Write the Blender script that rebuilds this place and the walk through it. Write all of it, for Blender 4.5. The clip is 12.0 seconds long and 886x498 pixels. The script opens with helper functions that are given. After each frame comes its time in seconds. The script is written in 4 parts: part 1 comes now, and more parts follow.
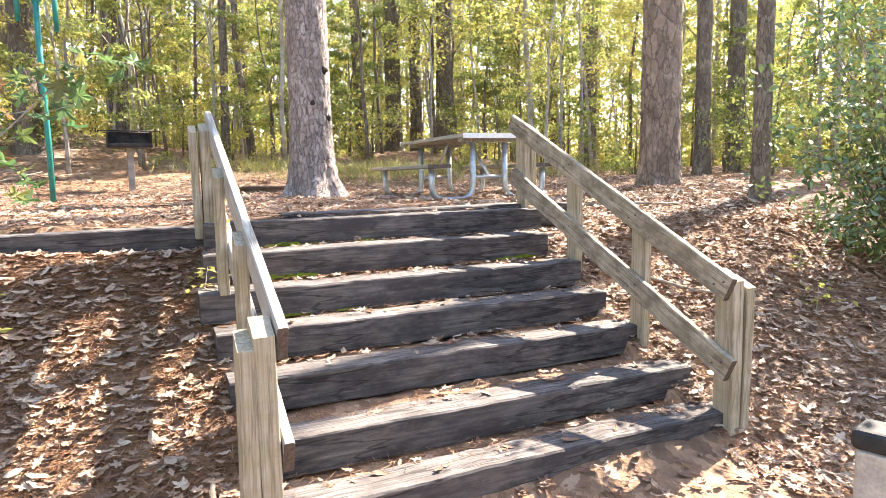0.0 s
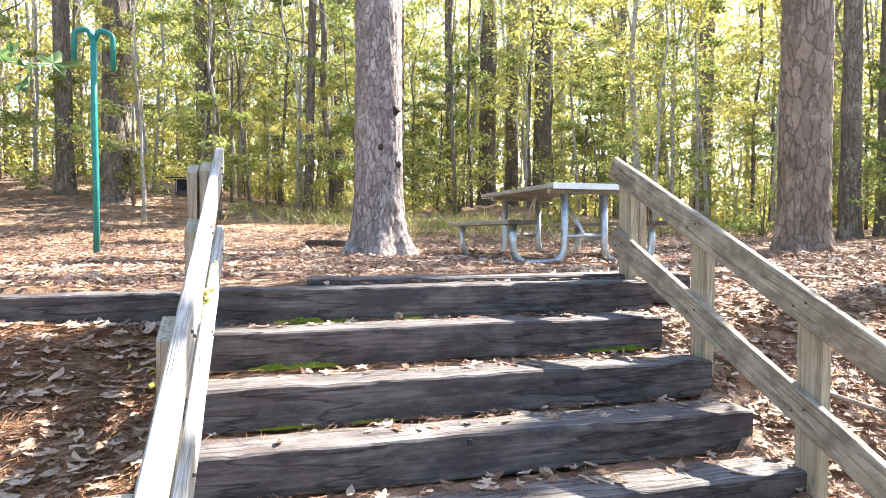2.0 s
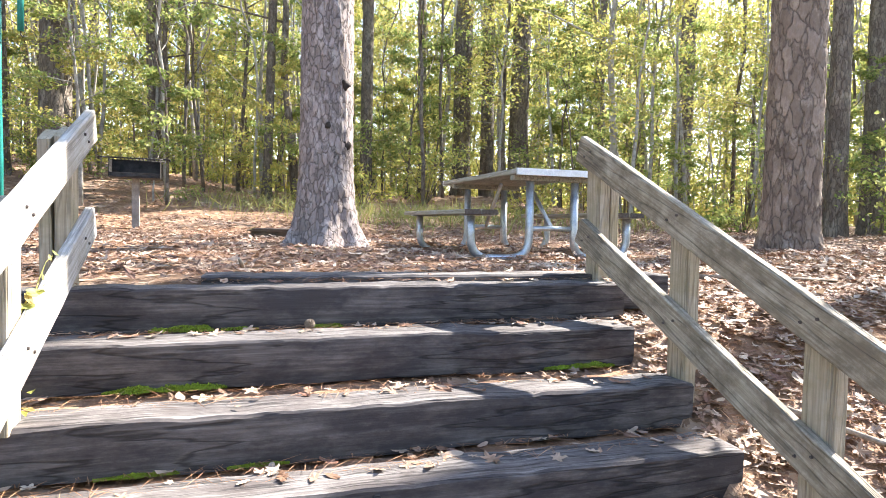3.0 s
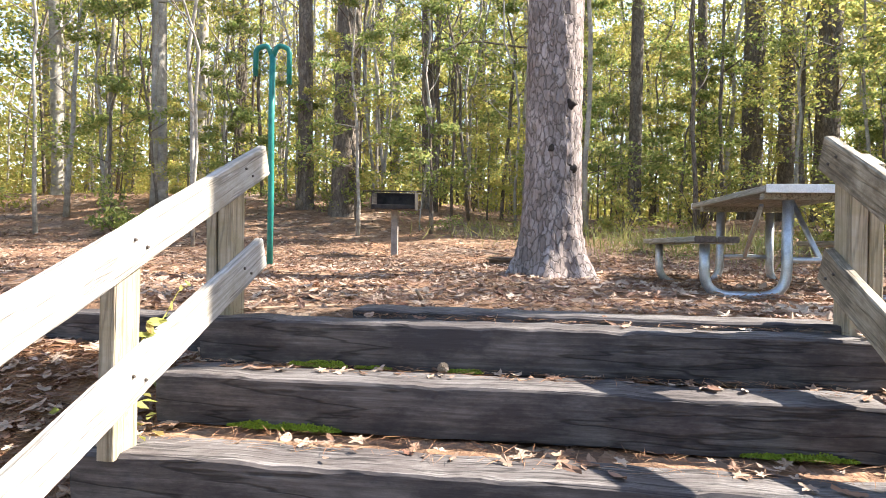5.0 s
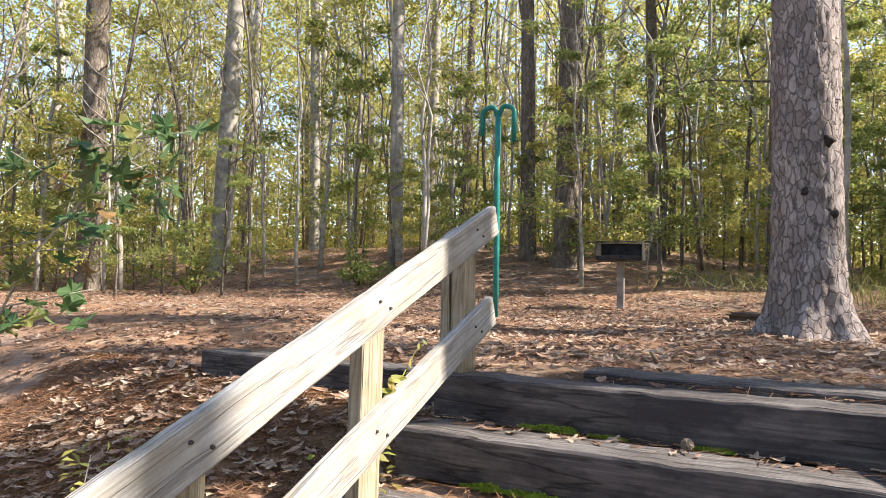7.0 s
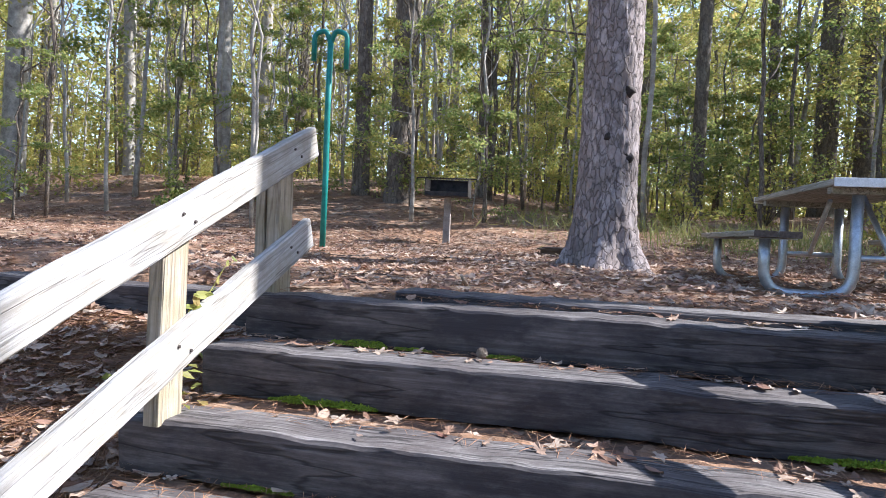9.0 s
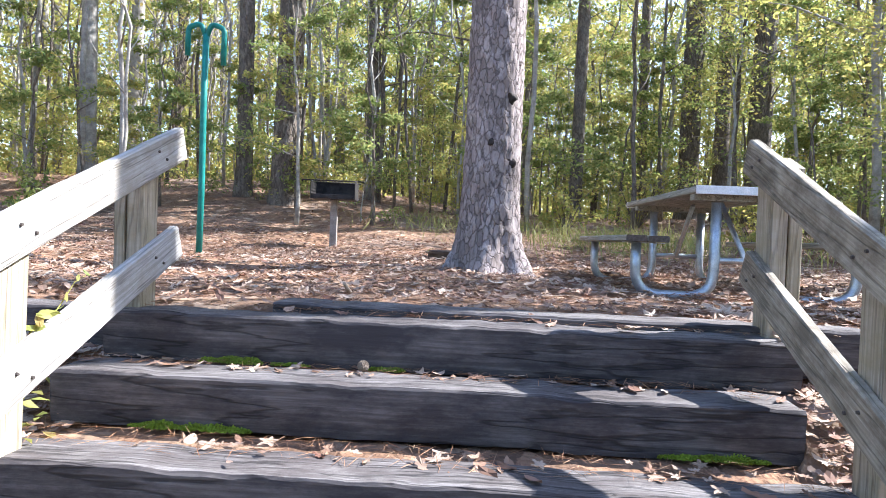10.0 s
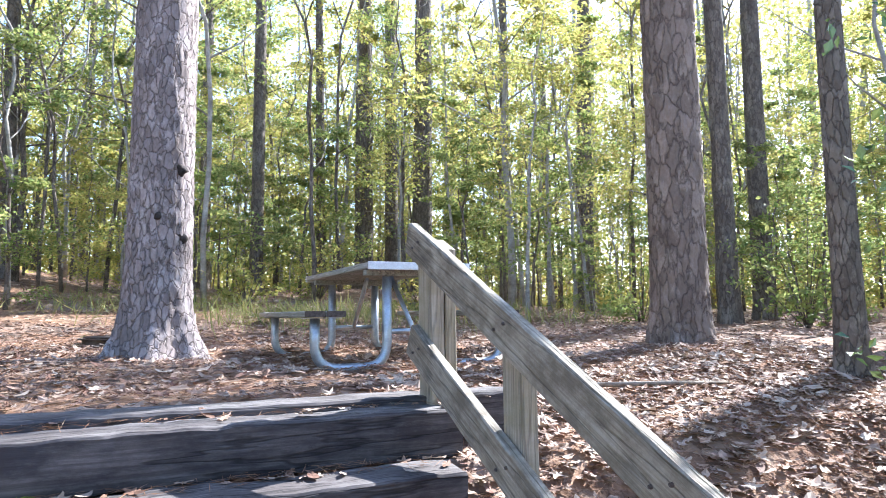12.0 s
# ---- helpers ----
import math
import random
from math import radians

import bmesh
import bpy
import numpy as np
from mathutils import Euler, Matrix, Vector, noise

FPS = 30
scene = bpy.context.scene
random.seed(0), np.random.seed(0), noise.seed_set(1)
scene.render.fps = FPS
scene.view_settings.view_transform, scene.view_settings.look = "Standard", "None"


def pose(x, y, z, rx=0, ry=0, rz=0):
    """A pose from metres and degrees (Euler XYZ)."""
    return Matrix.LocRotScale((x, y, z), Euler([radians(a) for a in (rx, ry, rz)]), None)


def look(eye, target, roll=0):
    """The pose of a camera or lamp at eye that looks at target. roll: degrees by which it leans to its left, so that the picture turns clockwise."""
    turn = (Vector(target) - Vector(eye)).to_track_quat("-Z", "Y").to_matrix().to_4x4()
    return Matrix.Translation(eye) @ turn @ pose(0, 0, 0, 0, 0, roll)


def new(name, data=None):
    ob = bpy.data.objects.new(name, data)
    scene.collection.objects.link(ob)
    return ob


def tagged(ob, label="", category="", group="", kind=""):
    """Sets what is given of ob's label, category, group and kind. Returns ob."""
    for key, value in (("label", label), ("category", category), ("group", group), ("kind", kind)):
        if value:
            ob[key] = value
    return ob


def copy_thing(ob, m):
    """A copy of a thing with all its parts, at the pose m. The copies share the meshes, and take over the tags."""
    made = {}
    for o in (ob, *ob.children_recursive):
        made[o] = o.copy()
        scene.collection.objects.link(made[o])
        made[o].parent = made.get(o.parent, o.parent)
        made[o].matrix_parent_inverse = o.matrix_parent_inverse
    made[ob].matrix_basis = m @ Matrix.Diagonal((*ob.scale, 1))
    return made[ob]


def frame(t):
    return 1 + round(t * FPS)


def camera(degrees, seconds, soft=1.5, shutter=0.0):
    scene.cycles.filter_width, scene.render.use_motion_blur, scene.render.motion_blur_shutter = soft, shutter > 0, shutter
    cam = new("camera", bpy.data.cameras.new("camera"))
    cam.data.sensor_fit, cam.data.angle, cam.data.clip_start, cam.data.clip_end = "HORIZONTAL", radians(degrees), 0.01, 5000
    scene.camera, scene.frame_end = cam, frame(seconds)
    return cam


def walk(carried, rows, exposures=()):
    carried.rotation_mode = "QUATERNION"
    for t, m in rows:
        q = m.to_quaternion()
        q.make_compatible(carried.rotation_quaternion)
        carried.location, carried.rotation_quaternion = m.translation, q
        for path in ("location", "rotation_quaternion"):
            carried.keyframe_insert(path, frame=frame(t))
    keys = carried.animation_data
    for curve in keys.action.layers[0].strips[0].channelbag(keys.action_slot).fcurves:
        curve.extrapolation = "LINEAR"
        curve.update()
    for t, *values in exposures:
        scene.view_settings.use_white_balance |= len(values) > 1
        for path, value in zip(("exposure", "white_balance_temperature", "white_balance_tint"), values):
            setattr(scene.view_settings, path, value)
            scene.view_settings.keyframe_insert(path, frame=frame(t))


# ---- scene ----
cam = camera(69.2, 12.0, soft=0.9, shutter=0.05)
PATH = [
    (0, (-1.716, -2.463, 1.547), (-0.987, -0.615, 1.317), -1.2),
    (0.5, (-1.569, -2.241, 1.505), (-0.932, -0.365, 1.23), -0.9),
    (1, (-1.397, -1.966, 1.52), (-0.878, -0.064, 1.183), 1.3),
    (1.5, (-1.37, -1.67, 1.569), (-0.868, 0.256, 1.368), -0.7),
    (2, (-1.133, -1.375, 1.564), (-0.69, 0.575, 1.506), 0.1),
    (2.5, (-0.917, -1.083, 1.562), (-0.417, 0.852, 1.502), 0.4),
    (2.7, (-0.85, -0.949, 1.557), (-0.322, 0.978, 1.483), 1.4),
    (4.3, (-0.364, -0.451, 1.549), (-0.32, 1.547, 1.466), -0.8),
    (4.5, (-0.311, -0.411, 1.565), (-0.382, 1.587, 1.493), 0.3),
    (5, (-0.147, -0.385, 1.579), (-0.529, 1.579, 1.563), 1.0),
    (5.5, (-0.071, -0.341, 1.6), (-0.746, 1.542, 1.589), 0.3),
    (6, (-0.145, -0.33, 1.624), (-0.997, 1.479, 1.662), -0.8),
    (6.5, (-0.187, -0.356, 1.634), (-1.188, 1.372, 1.74), 1.0),
    (6.7, (-0.201, -0.355, 1.631), (-1.231, 1.354, 1.759), 1.4),
    (8.3, (-0.142, -0.343, 1.576), (-0.9, 1.508, 1.553), 1.0),
    (8.5, (-0.127, -0.327, 1.563), (-0.84, 1.541, 1.514), 1.7),
    (9, (-0.102, -0.356, 1.558), (-0.65, 1.567, 1.504), 2.7),
    (9.5, (-0.083, -0.302, 1.553), (-0.429, 1.667, 1.498), 2.9),
    (10, (-0.079, -0.289, 1.589), (-0.295, 1.7, 1.553), 2.4),
    (10.5, (-0.074, -0.279, 1.655), (-0.256, 1.712, 1.686), 0.4),
    (11, (-0.058, -0.271, 1.66), (-0.183, 1.724, 1.742), 0.9),
    (11.5, (0.048, -0.248, 1.664), (0.254, 1.736, 1.804), 1.4),
    (12, (-0.037, -0.256, 1.638), (0.687, 1.597, 1.835), -0.6),
]
walk(cam, [(t, look(eye, target, roll)) for t, eye, target, roll in PATH],
     exposures=[(0, 2.75, 7200, 14), (1.5, 2.75, 6900, 12), (2.5, 2.6, 6500, 11), (4.5, 2.35, 6600, 12), (5.5, 1.95, 6900, 12), (6.5, 1.6, 7000, 12), (8.5, 1.52, 6000, 13), (9.5, 1.8, 5700, 14), (10.5, 2.25, 5800, 12), (12, 2.25, 5600, 12)])

# ---- world, sun and sky ----
SUN_AZ, SUN_EL = 68.0, 42.0          # degrees to the right of +y, degrees above the horizon
world = bpy.data.worlds.new("world")
scene.world = world
world.use_nodes = True
wn = world.node_tree
sky = wn.nodes.new("ShaderNodeTexSky")
sky.sky_type = "NISHITA"
sky.sun_disc = False
sky.sun_elevation = radians(SUN_EL)
sky.sun_rotation = radians(SUN_AZ)
wn.links.new(sky.outputs[0], wn.nodes["Background"].inputs[0])
wn.nodes["Background"].inputs[1].default_value = 0.14
sun = new("sun", bpy.data.lights.new("sun", "SUN"))
sun.data.energy = 5.0
sun.data.angle = radians(0.5)
sun.data.color = (1.0, 0.95, 0.86)
sd = Vector((math.sin(radians(SUN_AZ)) * math.cos(radians(SUN_EL)), math.cos(radians(SUN_AZ)) * math.cos(radians(SUN_EL)), math.sin(radians(SUN_EL))))
sun.matrix_world = look(sd * 50, (0, 0, 0))


# ---- materials ----
def material(name, rough=0.8):
    m = bpy.data.materials.new(name)
    m.use_nodes = True
    b = m.node_tree.nodes["Principled BSDF"]
    b.inputs["Roughness"].default_value = rough
    b.inputs["Specular IOR Level"].default_value = 0.3
    return m, m.node_tree, b


def ramp(nt, fac, stops):
    r = nt.nodes.new("ShaderNodeValToRGB")
    while len(r.color_ramp.elements) < len(stops):
        r.color_ramp.elements.new(0.5)
    for e, (p, c) in zip(r.color_ramp.elements, stops):
        e.position, e.color = p, (*c, 1) if len(c) == 3 else c
    nt.links.new(fac, r.inputs[0])
    return r.outputs[0]


def coords(nt, scale=(1, 1, 1), source="Object"):
    tc = nt.nodes.new("ShaderNodeTexCoord")
    mp = nt.nodes.new("ShaderNodeMapping")
    mp.inputs["Scale"].default_value = scale
    nt.links.new(tc.outputs[source], mp.inputs[0])
    return mp.outputs[0]


def tex_noise(nt, vec, scale, detail=6.0, rough=0.6):
    n = nt.nodes.new("ShaderNodeTexNoise")
    n.inputs["Scale"].default_value, n.inputs["Detail"].default_value, n.inputs["Roughness"].default_value = scale, detail, rough
    nt.links.new(vec, n.inputs["Vector"])
    return n.outputs[0]


def blend(nt, fac, a, b, mode="MIX"):
    m = nt.nodes.new("ShaderNodeMix")
    m.data_type, m.blend_type = "RGBA", mode
    for sock, v in ((m.inputs[0], fac), (m.inputs[6], a), (m.inputs[7], b)):
        if hasattr(v, "is_linked"):
            nt.links.new(v, sock)
        elif isinstance(v, tuple):
            sock.default_value = (*v, 1)
        else:
            sock.default_value = v
    return m.outputs[2]


def bump(nt, b, height, strength, distance=0.01, normal=None):
    n = nt.nodes.new("ShaderNodeBump")
    n.inputs["Strength"].default_value, n.inputs["Distance"].default_value = strength, distance
    nt.links.new(height, n.inputs["Height"])
    if normal:
        nt.links.new(normal, n.inputs["Normal"])
    nt.links.new(n.outputs[0], b.inputs["Normal"])
    return n.outputs[0]


def wood(name, axis, dark, mid, light, grain=1.0, stain=(0.3, 0.3, 0.3), stain_amount=0.5, rough=0.85, crack_amount=0.7):
    """Weathered wood with the grain along an axis of the object."""
    m, nt, b = material(name, rough)
    s = [130 * grain] * 3
    s["xyz".index(axis)] = 2.2
    vec = coords(nt, s)
    info = nt.nodes.new("ShaderNodeObjectInfo")
    off = nt.nodes.new("ShaderNodeVectorMath")
    off.operation = "ADD"
    sc = nt.nodes.new("ShaderNodeVectorMath")
    sc.operation = "SCALE"
    sc.inputs[0].default_value = (37, 19, 53)
    nt.links.new(info.outputs["Random"], sc.inputs["Scale"])
    nt.links.new(vec, off.inputs[0])
    nt.links.new(sc.outputs[0], off.inputs[1])
    g = tex_noise(nt, off.outputs[0], 1.0, 8, 0.65)
    col = ramp(nt, g, [(0.30, dark), (0.5, mid), (0.72, light)])
    off2 = nt.nodes.new("ShaderNodeVectorMath")
    off2.operation = "ADD"
    nt.links.new(coords(nt, (1.7, 3.0, 4.5)), off2.inputs[0])
    nt.links.new(sc.outputs[0], off2.inputs[1])
    big = tex_noise(nt, off2.outputs[0], 2.0, 7, 0.7)
    f = ramp(nt, big, [(0.40, (0, 0, 0)), (0.60, (stain_amount,) * 3)])
    col = blend(nt, f, col, stain)
    s2 = [16 * grain] * 3
    s2["xyz".index(axis)] = 0.7
    crack = tex_noise(nt, coords(nt, s2), 1.5, 3, 0.5)
    cm = ramp(nt, crack, [(0.475, (1, 1, 1)), (0.495, (0.25, 0.25, 0.25)), (0.505, (0.25, 0.25, 0.25)), (0.525, (1, 1, 1))])
    col = blend(nt, crack_amount, col, cm, "MULTIPLY")
    nt.links.new(col, b.inputs["Base Color"])
    n1 = bump(nt, b, g, 0.55, 0.006)
    bump(nt, b, cm, 0.5, 0.006, n1)
    return m


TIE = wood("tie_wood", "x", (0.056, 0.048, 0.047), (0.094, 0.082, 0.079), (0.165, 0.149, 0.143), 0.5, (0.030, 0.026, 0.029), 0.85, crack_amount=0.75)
# Paler, greyer mix for the upward faces of the timbers.
TIE_TOP = wood("paler_tie_wood", "x", (0.063, 0.055, 0.052), (0.128, 0.115, 0.109), (0.285, 0.267, 0.257), 0.8, (0.062, 0.050, 0.047), 0.85, crack_amount=0.85)
RAIL = wood("rail_wood", "y", (0.22, 0.212, 0.205), (0.36, 0.348, 0.335), (0.50, 0.492, 0.485), 0.8, (0.27, 0.24, 0.19), 0.7, crack_amount=0.35)
RAIL_BROWN = wood("brown_rail_wood", "y", (0.19, 0.16, 0.115), (0.32, 0.28, 0.215), (0.45, 0.415, 0.35), 0.8, (0.13, 0.105, 0.075), 0.8, crack_amount=0.5)
POST = wood("post_wood", "z", (0.19, 0.155, 0.115), (0.34, 0.29, 0.22), (0.45, 0.405, 0.33), 0.8, (0.25, 0.215, 0.13), 0.6, crack_amount=0.4)
PLANK = wood("table_wood", "y", (0.16, 0.145, 0.12), (0.30, 0.28, 0.24), (0.48, 0.46, 0.42), 0.8, (0.22, 0.22, 0.15), 0.5)


def simple(name, c1, c2, scale, rough=0.8, metal=0.0, strength=0.3, c3=None):
    m, nt, b = material(name, rough)
    b.inputs["Metallic"].default_value = metal
    vec = coords(nt)
    n = tex_noise(nt, vec, scale, 8, 0.65)
    stops = [(0.35, c1), (0.65, c2)] + ([(0.75, c3)] if c3 else [])
    col = ramp(nt, n, stops)
    fine = tex_noise(nt, vec, scale * 9, 4, 0.6)
    col = blend(nt, 0.35, col, ramp(nt, fine, [(0.3, (0.45, 0.45, 0.45)), (0.7, (1.3, 1.3, 1.3))]), "MULTIPLY")
    nt.links.new(col, b.inputs["Base Color"])
    bump(nt, b, fine, strength, 0.004)
    return m


def ground_material():
    m, nt, b = material("leaf_litter_ground", 0.9)
    vec = coords(nt)
    v = nt.nodes.new("ShaderNodeTexVoronoi")
    v.inputs["Scale"].default_value = 13
    v.inputs["Randomness"].default_value = 1.0
    warp = nt.nodes.new("ShaderNodeVectorMath")
    warp.operation = "ADD"
    wob = nt.nodes.new("ShaderNodeTexNoise")
    wob.inputs["Scale"].default_value = 22
    nt.links.new(vec, wob.inputs["Vector"])
    half = nt.nodes.new("ShaderNodeVectorMath")
    half.operation = "SCALE"
    half.inputs["Scale"].default_value = 0.07
    nt.links.new(wob.outputs["Color"], half.inputs[0])
    nt.links.new(vec, warp.inputs[0])
    nt.links.new(half.outputs[0], warp.inputs[1])
    nt.links.new(warp.outputs[0], v.inputs["Vector"])
    sep = nt.nodes.new("ShaderNodeSeparateColor")
    nt.links.new(v.outputs["Color"], sep.inputs[0])
    col = ramp(nt, sep.outputs[0], [(0.0, (0.085, 0.053, 0.036)), (0.35, (0.145, 0.088, 0.054)), (0.7, (0.215, 0.136, 0.088)), (1.0, (0.32, 0.24, 0.172))])
    needles = tex_noise(nt, coords(nt, (90, 14, 30)), 1.0, 5, 0.7)
    ncol = ramp(nt, needles, [(0.35, (0.13, 0.070, 0.043)), (0.6, (0.30, 0.17, 0.10))])
    patch = tex_noise(nt, vec, 1.3, 4, 0.6)
    col = blend(nt, ramp(nt, patch, [(0.42, (0, 0, 0)), (0.6, (0.75, 0.75, 0.75))]), col, ncol)
    dirt = tex_noise(nt, vec, 0.75, 6, 0.65)
    col = blend(nt, ramp(nt, dirt, [(0.55, (0, 0, 0)), (0.66, (0.6, 0.6, 0.6))]), col, (0.20, 0.165, 0.145))
    soil = tex_noise(nt, vec, 5.0, 8, 0.7)
    col = blend(nt, 0.55, col, ramp(nt, soil, [(0.25, (0.55, 0.52, 0.5)), (0.6, (1.3, 1.24, 1.18))]), "MULTIPLY")
    nt.links.new(col, b.inputs["Base Color"])
    n1 = bump(nt, b, v.outputs["Distance"], 0.6, 0.03)
    bump(nt, b, needles, 0.5, 0.01, n1)
    return m


def leaf_material(name, colours, translucent=0.45, rough=0.5, spec=0.3):
    """Leaves whose colour differs from leaf to leaf; light shines through."""
    m, nt, b = material(name, rough)
    b.inputs["Specular IOR Level"].default_value = spec
    geo = nt.nodes.new("ShaderNodeNewGeometry")
    k = len(colours)
    col = ramp(nt, geo.outputs["Random Per Island"], [(i / max(1, k - 1), c) for i, c in enumerate(colours)])
    var = tex_noise(nt, coords(nt), 9, 3)
    col = blend(nt, 0.5, col, ramp(nt, var, [(0.3, (0.6, 0.6, 0.6)), (0.7, (1.25, 1.25, 1.25))]), "MULTIPLY")
    nt.links.new(col, b.inputs["Base Color"])
    if translucent:
        t = nt.nodes.new("ShaderNodeBsdfTranslucent")
        nt.links.new(col, t.inputs[0])
        mix = nt.nodes.new("ShaderNodeMixShader")
        mix.inputs[0].default_value = translucent
        nt.links.new(b.outputs[0], mix.inputs[1])
        nt.links.new(t.outputs[0], mix.inputs[2])
        nt.links.new(mix.outputs[0], nt.nodes["Material Output"].inputs[0])
    return m


def bark_material(name, plate, groove, pale, sx=14, sz=5.0):
    m, nt, b = material(name, 0.9)
    vec = coords(nt, (sx, sx, sz))
    wob = nt.nodes.new("ShaderNodeTexNoise")
    wob.inputs["Scale"].default_value = 1.4
    wob.inputs["Detail"].default_value = 4
    nt.links.new(vec, wob.inputs["Vector"])
    wv = nt.nodes.new("ShaderNodeVectorMath")
    wv.operation = "SCALE"
    wv.inputs["Scale"].default_value = 1.1
    nt.links.new(wob.outputs["Color"], wv.inputs[0])
    add = nt.nodes.new("ShaderNodeVectorMath")
    add.operation = "ADD"
    nt.links.new(vec, add.inputs[0])
    nt.links.new(wv.outputs[0], add.inputs[1])
    v = nt.nodes.new("ShaderNodeTexVoronoi")
    v.feature = "DISTANCE_TO_EDGE"
    v.inputs["Scale"].default_value = 1.0
    nt.links.new(add.outputs[0], v.inputs["Vector"])
    cell = nt.nodes.new("ShaderNodeTexVoronoi")
    cell.inputs["Scale"].default_value = 1.0
    nt.links.new(add.outputs[0], cell.inputs["Vector"])
    tone = nt.nodes.new("ShaderNodeSeparateColor")
    nt.links.new(cell.outputs["Color"], tone.inputs[0])
    fine = tex_noise(nt, coords(nt, (40, 40, 18)), 1.0, 8, 0.7)
    col = ramp(nt, fine, [(0.3, plate), (0.55, tuple(0.5 * (a + c) for a, c in zip(plate, pale))), (0.75, pale)])
    edge = ramp(nt, v.outputs["Distance"], [(0.0, (0.30, 0.30, 0.30)), (0.035, (0.7, 0.7, 0.7)), (0.10, (1, 1, 1))])
    col = blend(nt, 0.75, col, ramp(nt, tone.outputs[0], [(0.0, (0.62, 0.58, 0.57)), (0.5, (0.98, 0.96, 0.95)), (1.0, (1.3, 1.27, 1.27))]), "MULTIPLY")
    flake = tex_noise(nt, coords(nt, (5, 5, 3)), 1.0, 9, 0.75)
    col = blend(nt, ramp(nt, flake, [(0.52, (0, 0, 0)), (0.60, (0.7, 0.7, 0.7))]), col, tuple(min(1, c * 1.3) for c in pale))
    col = blend(nt, edge, groove, col)
    big = tex_noise(nt, coords(nt), 1.7, 4)
    col = blend(nt, 0.5, col, ramp(nt, big, [(0.3, (0.7, 0.68, 0.66)), (0.7, (1.2, 1.2, 1.2))]), "MULTIPLY")
    nt.links.new(col, b.inputs["Base Color"])
    n1 = bump(nt, b, edge, 0.8, 0.02)
    bump(nt, b, fine, 0.5, 0.008, n1)
    return m


GROUND = ground_material()
PINE_BARK = bark_material("pine_bark", (0.185, 0.150, 0.138), (0.085, 0.066, 0.060), (0.33, 0.29, 0.28), 19, 9.0)
PLATE_BARK = bark_material("brown_plated_bark", (0.18, 0.135, 0.105), (0.085, 0.062, 0.05), (0.28, 0.225, 0.185), 11, 4.2)
DARK_BARK = bark_material("dark_bark", (0.13, 0.105, 0.083), (0.06, 0.048, 0.04), (0.23, 0.20, 0.165), 20, 7)
GREY_BARK = simple("grey_bark", (0.20, 0.18, 0.155), (0.42, 0.395, 0.345), 7, 0.9, 0, 0.6, (0.56, 0.54, 0.49))
LEAF_GREEN = leaf_material("green_leaves", [(0.14, 0.195, 0.06), (0.20, 0.265, 0.075), (0.28, 0.32, 0.10), (0.38, 0.37, 0.13), (0.19, 0.25, 0.075)], 0.6)
LEAF_YELLOW = leaf_material("yellow_leaves", [(0.26, 0.31, 0.085), (0.40, 0.39, 0.105), (0.50, 0.45, 0.135), (0.34, 0.37, 0.10), (0.47, 0.35, 0.13), (0.30, 0.34, 0.09)], 0.6)
LEAF_SHRUB = leaf_material("shrub_leaves", [(0.05, 0.10, 0.035), (0.075, 0.13, 0.045), (0.14, 0.19, 0.05), (0.07, 0.12, 0.05)], 0.2, 0.22, 1.0)
LEAF_GUM = leaf_material("star_leaves", [(0.06, 0.14, 0.06), (0.10, 0.17, 0.06), (0.22, 0.21, 0.06), (0.08, 0.15, 0.07), (0.12, 0.19, 0.07), (0.09, 0.16, 0.06), (0.27, 0.16, 0.07)], 0.45)
NEEDLE = leaf_material("pine_needles", [(0.05, 0.085, 0.025), (0.08, 0.115, 0.03), (0.06, 0.10, 0.04)], 0.25)
LITTER = leaf_material("dead_leaves", [(0.13, 0.073, 0.048), (0.21, 0.12, 0.076), (0.33, 0.225, 0.16), (0.17, 0.076, 0.05), (0.44, 0.34, 0.26), (0.24, 0.135, 0.088), (0.18, 0.105, 0.07)], 0.15, 0.7)
PALE = leaf_material("pale_leaves", [(0.33, 0.23, 0.16), (0.44, 0.34, 0.255), (0.27, 0.17, 0.11), (0.50, 0.41, 0.32), (0.32, 0.18, 0.11)], 0.15, 0.6)
STRAW = leaf_material("dead_needles", [(0.24, 0.11, 0.055), (0.36, 0.19, 0.095), (0.17, 0.08, 0.045), (0.46, 0.29, 0.16)], 0.0, 0.7)
MOSS = leaf_material("moss_green", [(0.14, 0.21, 0.02), (0.25, 0.32, 0.03), (0.19, 0.26, 0.025)], 0.2, 0.9)
GRASS = leaf_material("dry_grass", [(0.20, 0.22, 0.06), (0.34, 0.30, 0.11), (0.14, 0.19, 0.05)], 0.3, 0.6)
STEEL = simple("galvanised_steel", (0.32, 0.34, 0.36), (0.50, 0.52, 0.54), 14, 0.42, 0.75, 0.1, (0.58, 0.6, 0.62))
GREEN_PAINT = simple("green_paint", (0.01, 0.14, 0.12), (0.02, 0.21, 0.18), 12, 0.4, 0.0, 0.1)
IRON = simple("sooty_iron", (0.018, 0.017, 0.017), (0.055, 0.048, 0.045), 9, 0.65, 0.3, 0.3)
RUST = simple("rusty_iron", (0.085, 0.062, 0.05), (0.17, 0.125, 0.095), 9, 0.85, 0.2, 0.4)
POST_METAL = simple("dull_post_metal", (0.20, 0.17, 0.15), (0.33, 0.29, 0.26), 9, 0.7, 0.2, 0.2)
GREY_METAL = simple("grey_metal", (0.30, 0.31, 0.31), (0.44, 0.45, 0.45), 8, 0.5, 0.4, 0.15)
BLACK = simple("black_plastic", (0.015, 0.015, 0.016), (0.035, 0.035, 0.037), 12, 0.75, 0, 0.1)
